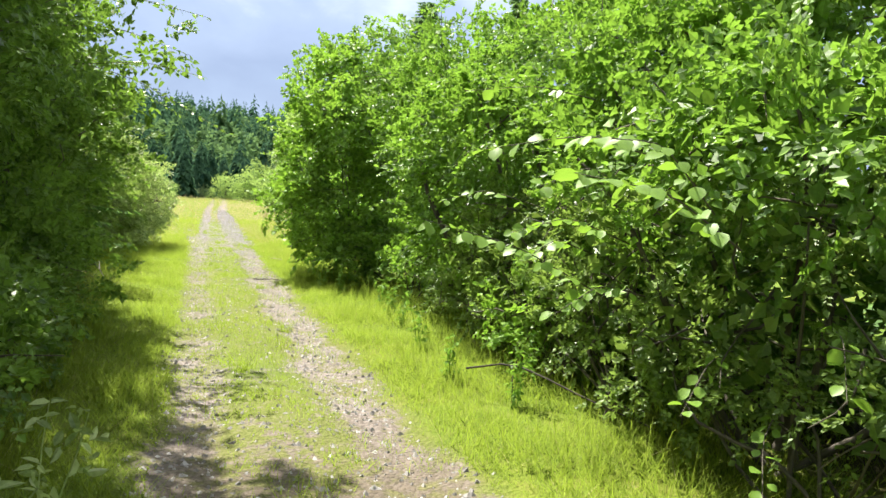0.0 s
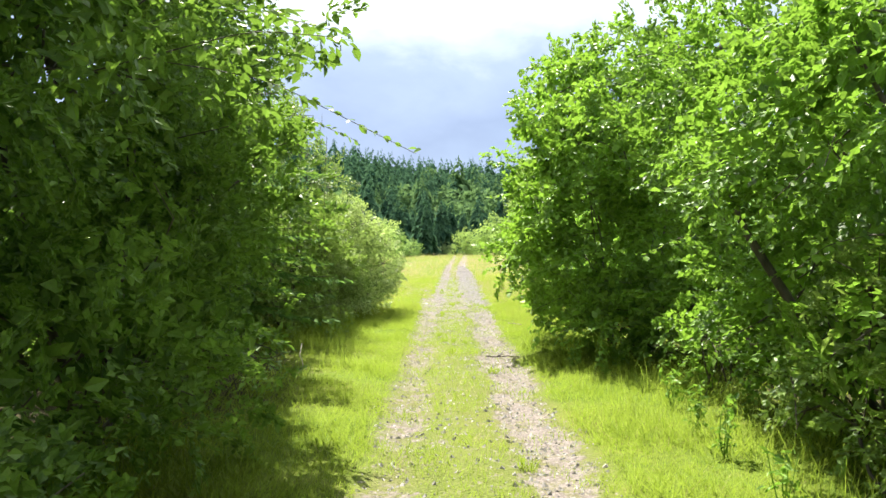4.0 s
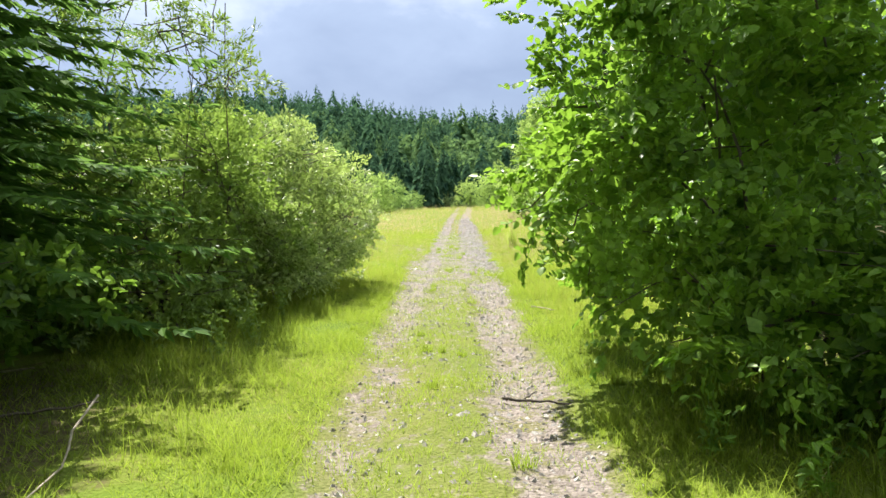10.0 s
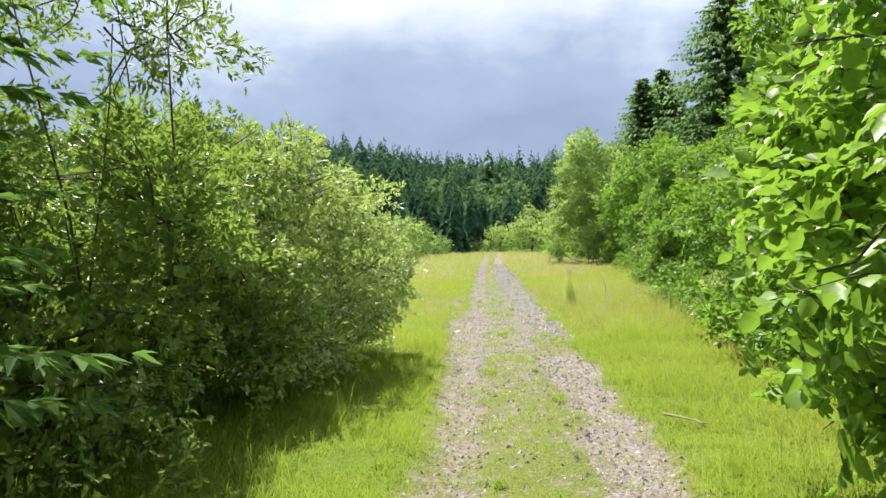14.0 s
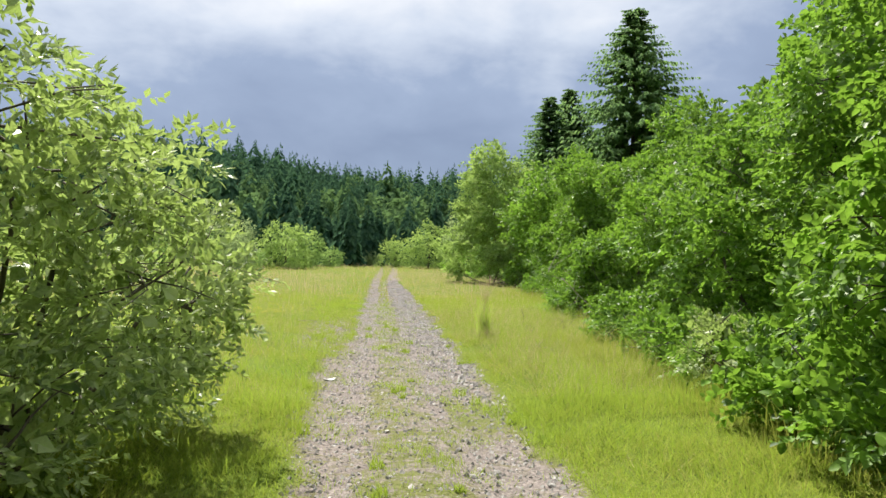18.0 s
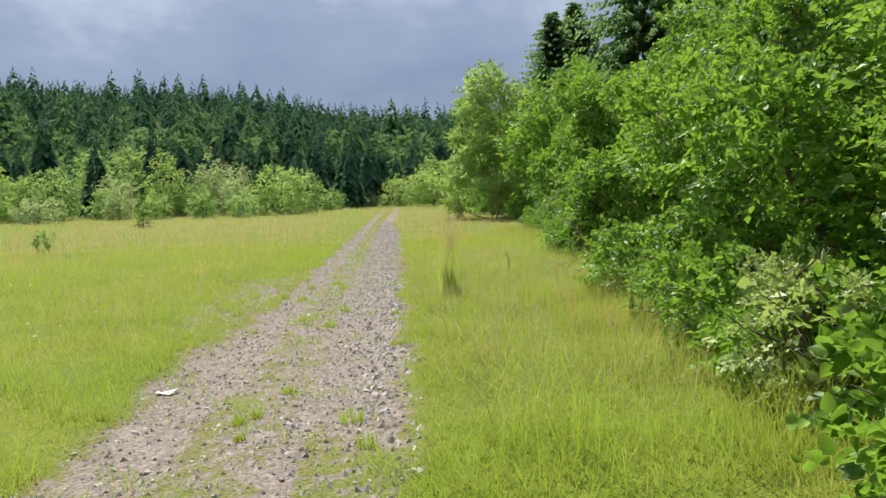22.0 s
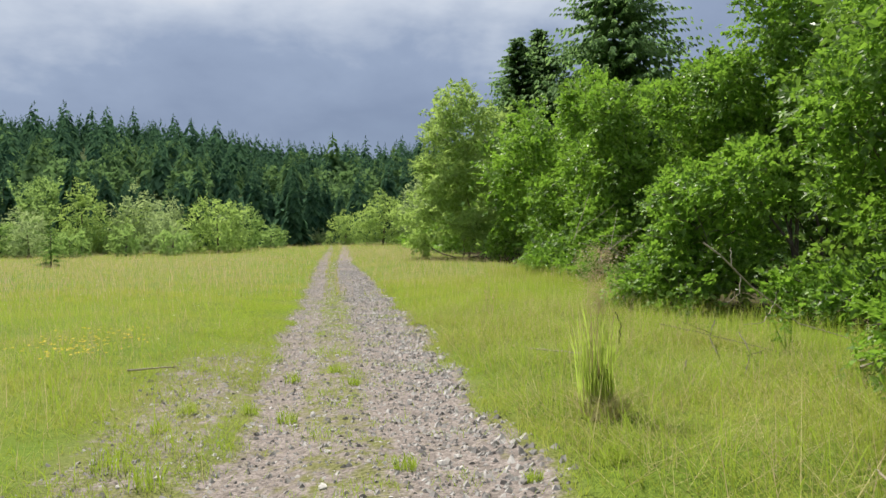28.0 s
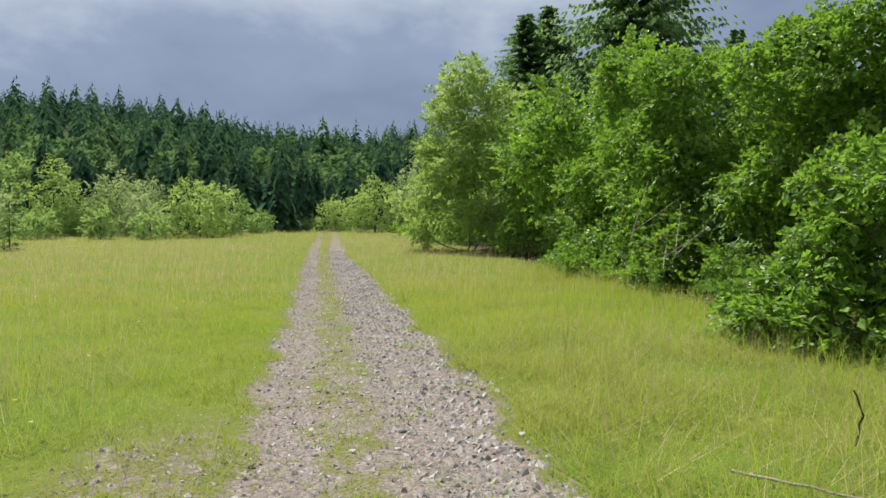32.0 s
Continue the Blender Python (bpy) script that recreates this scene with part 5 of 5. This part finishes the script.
for pts, cnt in (([(-1.0, 21.8, 1.3), (-0.3, 22.2, 1.35), (0.23, 22.1, 1.2)], 40), ([(-1.0, 22.0, 1.5), (-0.6, 22.8, 1.9), (-0.35, 23.2, 1.75)], 30), ([(-0.9, 22.4, 1.1), (-0.4, 23.2, 1.25), (-0.05, 23.7, 1.15)], 34), ([(-0.9, 21.6, 0.8), (-0.3, 21.7, 0.8), (0.05, 21.7, 0.6)], 24)):
    leafy_twig(bpy.data.objects["flowering_shrub"], pts, cnt, PALE_LEAF, 0.055)

bough = frond_crown([(0.0, 8.7, 2.55, 0.55, 0.45, 0.25), (-0.1, 9.5, 3.1, 0.6, 0.5, 0.3), (-0.2, 7.8, 2.5, 0.5, 0.5, 0.3)], 6, 0.3, 0.075, 0.046, cheap=False, fill=0.6, core=0, ruggedness=0.4)
tagged(part_np("bough", bough, LEAF_LEFT, alder), kind="stuff")
# Out-of-view crown and limbs, added to cast shade on the left side.
canopy = frond_crown([(-1.85, 14.4, 4.2, 0.9, 0.9, 0.5), (-2.1, 11.5, 5.0, 1.4, 1.6, 0.8), (-2.1, 13.0, 3.1, 0.75, 0.8, 0.6), (-1.8, 8.8, 5.0, 1.3, 1.8, 0.7), (-3.2, 9.5, 4.6, 1.3, 2.4, 0.9)], 7, 0.55, 0.075, 0.046, core=30)
tagged(part_np("canopy", canopy, LEAF_LEFT, alder), kind="stuff")
for tip in ((-1.85, 14.2, 4.2), (-2.1, 11.5, 5.0), (-2.1, 12.9, 3.1), (-1.8, 8.8, 5.0), (-3.1, 9.5, 4.6)):
    part_np("limb", limb((-1.8, 9.9, 2.6), tip, 0.035, 0.012, 0.06), BARK, alder, smooth=True)

# ---- fallen sticks and dead branches ----


def stick(points, r, label, mat=DEADWOOD, name="fallen_stick", forks=()):
    p0 = points[0]
    root = thing(name, label, "stick", (p0[0], p0[1], float(land(p0[0], p0[1]))))
    for k, pts in enumerate((points, *forks)):
        pts = np.array([(x, y, float(land(x, y)) + z) for x, y, z in pts])
        t = np.linspace(0, len(pts) - 1, 9)
        p = np.stack([np.interp(t, np.arange(len(pts)), pts[:, i]) for i in range(3)], -1)
        p[1:-1] += rng.normal(0, r * 0.45, (7, 3))
        part_np("shaft" if k == 0 else "side_branch", tube(p, np.linspace(r, r * 0.5, 9) * (1.0 if k == 0 else 0.6), 6), mat, root, smooth=True)


stick([(-0.95, 14.0, 0.26), (-0.90, 13.6, 0.16), (-0.80, 13.3, 0.07), (-0.78, 12.9, 0.05), (-0.70, 12.55, 0.03)], 0.008, "pale crooked stick lying in the grass")
stick([(-3.0, 15.2, 0.05), (-2.2, 15.5, 0.1)], 0.012, "grey fallen stick under the spruce")
stick([(-1.75, 14.2, 0.03), (-1.2, 14.5, 0.05)], 0.012, "thin reddish stick in the leaf litter", BARK)
stick([(2.46, 6.65, 0.25), (2.77, 6.48, 0.30), (3.02, 5.81, 0.20), (3.37, 5.44, 0.04)], 0.009, "bare dark fallen branch by the hazel", BARK_DARK, forks=([(2.77, 6.48, 0.30), (2.70, 6.30, 0.05)], [(3.02, 5.81, 0.20), (2.85, 5.6, 0.36)]))
stick([(4.96, 29.89, 0.16), (5.25, 30.0, 0.2), (5.60, 30.16, 0.14)], 0.012, "bundle of pale dead branches in the meadow grass", forks=([(5.0, 29.95, 0.2), (5.5, 30.0, 0.26)], [(5.1, 29.85, 0.12), (5.55, 30.25, 0.24)]))
stick([(3.56, 28.16, 0.12), (3.47, 27.85, 0.10), (3.66, 27.5, 0.08)], 0.007, "pale dead branch lying in the meadow grass", forks=([(4.02, 28.6, 0.10), (3.84, 27.9, 0.15), (3.66, 27.5, 0.08)], [(3.50, 27.9, 0.10), (3.68, 27.95, 0.2)]))
stick([(5.05, 32.1, 1.08), (5.18, 32.0, 0.96), (5.53, 32.0, 0.62), (5.91, 31.8, 0.24), (6.4, 31.4, 0.04)], 0.010, "pale dead branch leaning out of the hedge", forks=([(5.40, 32.0, 0.74), (5.32, 31.9, 0.58), (5.12, 31.8, 0.50)], [(5.7, 31.9, 0.44), (5.45, 31.7, 0.30), (5.1, 31.5, 0.32)], [(5.3, 32.0, 0.84), (5.36, 32.1, 1.02)]))
stick([(5.70, 33.0, 0.16), (5.1, 32.1, 0.12), (4.70, 31.3, 0.10)], 0.007, "thin dark dead branch lying in the grass", BARK, forks=([(5.2, 32.2, 0.12), (4.9, 32.3, 0.25)],))
stick([(5.27, 31.85, 0.2), (4.9, 31.1, 0.12), (4.39, 30.4, 0.08)], 0.006, "thin dark dead branch lying in the grass", BARK, forks=([(4.8, 31.0, 0.12), (4.7, 30.6, 0.22)],))
stick([(4.21, 30.96, 0.12), (4.1, 30.8, 0.05), (3.99, 30.59, 0.08)], 0.006, "short grey twig lying in the grass", BARK)
stick([(5.0, 33.0, 0.14), (5.2, 32.2, 0.10), (5.4, 31.4, 0.05)], 0.006, "thin grey dead branch in the grass", BARK)
stick([(3.20, 32.15, 0.10), (3.66, 31.55, 0.08)], 0.009, "straight pale stick in the grass")
stick([(4.31, 32.57, 0.0), (4.34, 32.55, 0.18), (4.28, 32.56, 0.34)], 0.010, "bent dark twig standing in the grass", BARK_DARK)
stick([(-0.57, 32.28, 0.07), (-0.18, 32.5, 0.08)], 0.011, "short pale stick at the edge of the gravel")
stick([(2.19, 18.84, 0.06), (2.43, 18.5, 0.05)], 0.011, "pale stick lying beside the wheel track")
stick([(1.50, 14.85, 0.03), (1.68, 14.72, 0.05), (1.92, 14.55, 0.03)], 0.012, "dark root lying across the wheel track", BARK_DARK, forks=([(1.62, 14.76, 0.04), (1.75, 14.95, 0.05)],))
for k in range(9):
    a, b = rng.uniform(-0.7, 0.7, 3), rng.uniform(-0.7, 0.7, 3)
    stick([(7.7 + a[0], 41.2 + a[1], 0.9 + 0.5 * a[2]), (8.5 + b[0], 41.6 + b[1], 1.3 + 1.4 * b[2])], 0.009, "bare dead branch in the dark of the hedge", name="dead_branch")

# ---- small things on the track ----
PAPER = plain_material("white_scrap", (0.78, 0.77, 0.74))
pz = float(land(0.40, 25.67))
pv = np.array([(x, y, 0.035 * abs(math.sin(7 * x + 5 * y)) + 0.01) for y in (-0.045, -0.015, 0.015, 0.045) for x in (-0.07, -0.035, 0.0, 0.035, 0.07)], float)
pv[:, :2] += rng.normal(0, 0.008, (20, 2))
pf = np.array([(r * 5 + c, r * 5 + c + 1, r * 5 + c + 6, r * 5 + c + 5) for r in range(3) for c in range(4)])
paper = part_np("paper_scrap", (pv + (0.40, 25.67, pz), pf), PAPER)
paper.modifiers.new("thickness", "SOLIDIFY").thickness = 0.003
tagged(paper, "crumpled white scrap lying on the gravel edge", "litter")

# ---- herbs on the verges ----


def herb(x, y, h, mat, leaf, label, name="verge_herb", stems=4):
    z = float(land(x, y))
    root = thing(name, label, "herb", (x, y, z), "herbs on the verge")
    O, D = [], []
    for _ in range(stems):
        tip = np.array([x + rng.normal(0, 0.16 * h), y + rng.normal(0, 0.16 * h), z + h * rng.uniform(0.7, 1.0)])
        part_np("stem", limb((x + rng.normal(0, 0.02), y + rng.normal(0, 0.02), z - 0.02), tip, 0.005, 0.002, 0.05, 5, 4), mat, root)
        for q in np.linspace(0.25, 1.0, max(3, int(h * 12))):
            O.append(np.array([x, y, z]) + (tip - (x, y, z)) * q)
            a = rng.uniform(0, 6.28)
            D.append((math.cos(a), math.sin(a), 0.35))
    O, D = np.array(O), np.array(D)
    part_np("foliage", spray_arrays(O, D, np.full(len(O), leaf * 1.2), 4, leaf, leaf * 0.45, 0.3), mat, root)


for hx, hy, hh in ((2.85, 10.3, 0.45), (2.8, 9.6, 0.4), (2.95, 11.2, 0.45), (2.65, 8.4, 0.4), (2.5, 13.5, 0.35), (2.75, 12.9, 0.35), (3.3, 15.6, 0.4), (2.55, 7.2, 0.4), (2.7, 6.3, 0.5), (3.0, 13.3, 0.4)):
    herb(hx, hy, hh, LEAF_HEDGE, 0.06, "leafy green nettle stems beside the hazel")
for hx, hy, hh in ((-0.75, 16.6, 0.7), (-0.95, 17.2, 0.6), (-0.6, 5.2, 0.5), (-0.55, 4.4, 0.45), (-0.9, 16.0, 0.45), (-1.3, 12.6, 0.5), (-0.5, 7.4, 0.45), (-0.8, 18.2, 0.5), (-1.9, 12.4, 0.4)):
    herb(hx, hy, hh, LEAF_WILLOW, 0.055, "pale green herb among tall grass under the shrubs")
for hx, hy, hh in ((4.2, 24.2, 0.6), (4.35, 25.6, 0.7), (4.1, 22.4, 0.6), (4.5, 26.8, 0.6), (3.9, 20.4, 0.6), (3.75, 19.2, 0.55), (5.3, 30.2, 0.5), (5.6, 31.6, 0.5), (5.9, 34.0, 0.6), (7.4, 41.0, 0.9), (7.0, 40.2, 0.7), (7.3, 45.6, 0.6)):
    herb(hx, hy, hh, LEAF_HEDGE, 0.055, "bramble and weeds at the foot of the hedge")
herb(-0.08, 4.45, 0.78, LEAF_PALE, 0.07, "pale-leaved willow shoot at the edge of the track", "verge_herb", 3)
herb(3.62, 35.6, 0.6, GRASS_SEED, 0.03, "thin dark withered dock standing in the meadow", "dock_plant", 3)

# small spruce and bush standing in the meadow
spruce(-12.5, 65.8, 2.4, 1.0, "small young spruce standing in the meadow", 12, 7, 4, 0.3, group="")
herb(-8.9, 44.8, 0.9, LEAF_FAR, 0.08, "small brownish bush in the meadow", "meadow_bush", 8)
herb(-9.6, 45.6, 0.7, LEAF_FAR, 0.08, "small green bush in the meadow", "meadow_bush", 8)


def blossoms(pts, size, mat, name, label):
    """Small flat flower heads of five petals on thin stalks."""
    P = np.array(pts)
    n = len(P)
    a = np.arange(5) * 2 * math.pi / 5
    D = np.stack([np.cos(a), np.sin(a), 0.25 + 0 * a], -1)
    O = np.repeat(P, 5, 0)
    DD = np.tile(D, (n, 1)) + rng.normal(0, 0.15, (5 * n, 3))
    v = diamond_arrays(O, DD, np.tile(UP, (5 * n, 1)) + rng.normal(0, 0.2, (5 * n, 3)), np.full(5 * n, size), np.full(5 * n, size * 0.8))
    stuff(name, v, mat, label, "flowers")


YELLOW = plain_material("yellow_petal", (0.75, 0.55, 0.02))
WHITE = plain_material("white_petal", (0.8, 0.8, 0.76))
fx, fy = rng.normal(-1.1, 0.28, 110), rng.normal(33.0, 0.42, 110)
blossoms(np.stack([fx, fy, land(fx, fy) + rng.uniform(0.2, 0.36, 110)], -1), 0.02, YELLOW, "yellow_flowers", "patch of small yellow meadow flowers")
fx, fy = rng.uniform(-9, -0.5, 90), rng.uniform(22, 44, 90)
blossoms(np.stack([fx, fy, land(fx, fy) + rng.uniform(0.2, 0.4, 90)], -1), 0.018, WHITE, "white_flowers", "scattered small white meadow flowers")
fx, fy = np.append(rng.uniform(5.6, 7.2, 40), rng.normal(7.6, 0.4, 40)), np.append(rng.uniform(33, 38, 40), rng.normal(41.3, 0.4, 40))
blossoms(np.stack([fx, fy, land(fx, fy) + rng.uniform(0.4, 0.9, 80)], -1), 0.025, WHITE, "hedge_flowers", "white flower heads at the foot of the hedge")

# ---- larger stones in the wheel tracks ----
STONES = []
for k in range(6):
    bm = bmesh.new()
    bmesh.ops.create_icosphere(bm, subdivisions=1, radius=1.0)
    for v in bm.verts:
        v.co *= rng.uniform(0.7, 1.2)
        v.co.z *= 0.6
    if k % 2:
        bmesh.ops.transform(bm, matrix=Matrix.Diagonal((1.35, 0.8, 0.9, 1)), verts=bm.verts)
    me = bpy.data.meshes.new("stone")
    bm.to_mesh(me)
    bm.free()
    me.materials.append(STONE)
    STONES.append(me)
placed = 0
while placed < 290:
    x, y = rng.uniform(-0.6, 2.8), rng.uniform(19, 37)
    if rng.random() > gravel_share(np.array(x), np.array(y)) * (0.35 + 0.65 * (x > 1.7)):
        continue
    k = 0.013 + 0.022 * rng.random() ** 2.5
    st = new("stone", STONES[rng.integers(6)])
    st.matrix_world = Matrix.LocRotScale(Vector((x, y, float(land(x, y)) + 0.25 * k)), Euler((rng.normal(0, 0.25), rng.normal(0, 0.25), rng.uniform(0, 6.28))), Vector((k, k, k)))
    st.parent = ground
    placed += 1
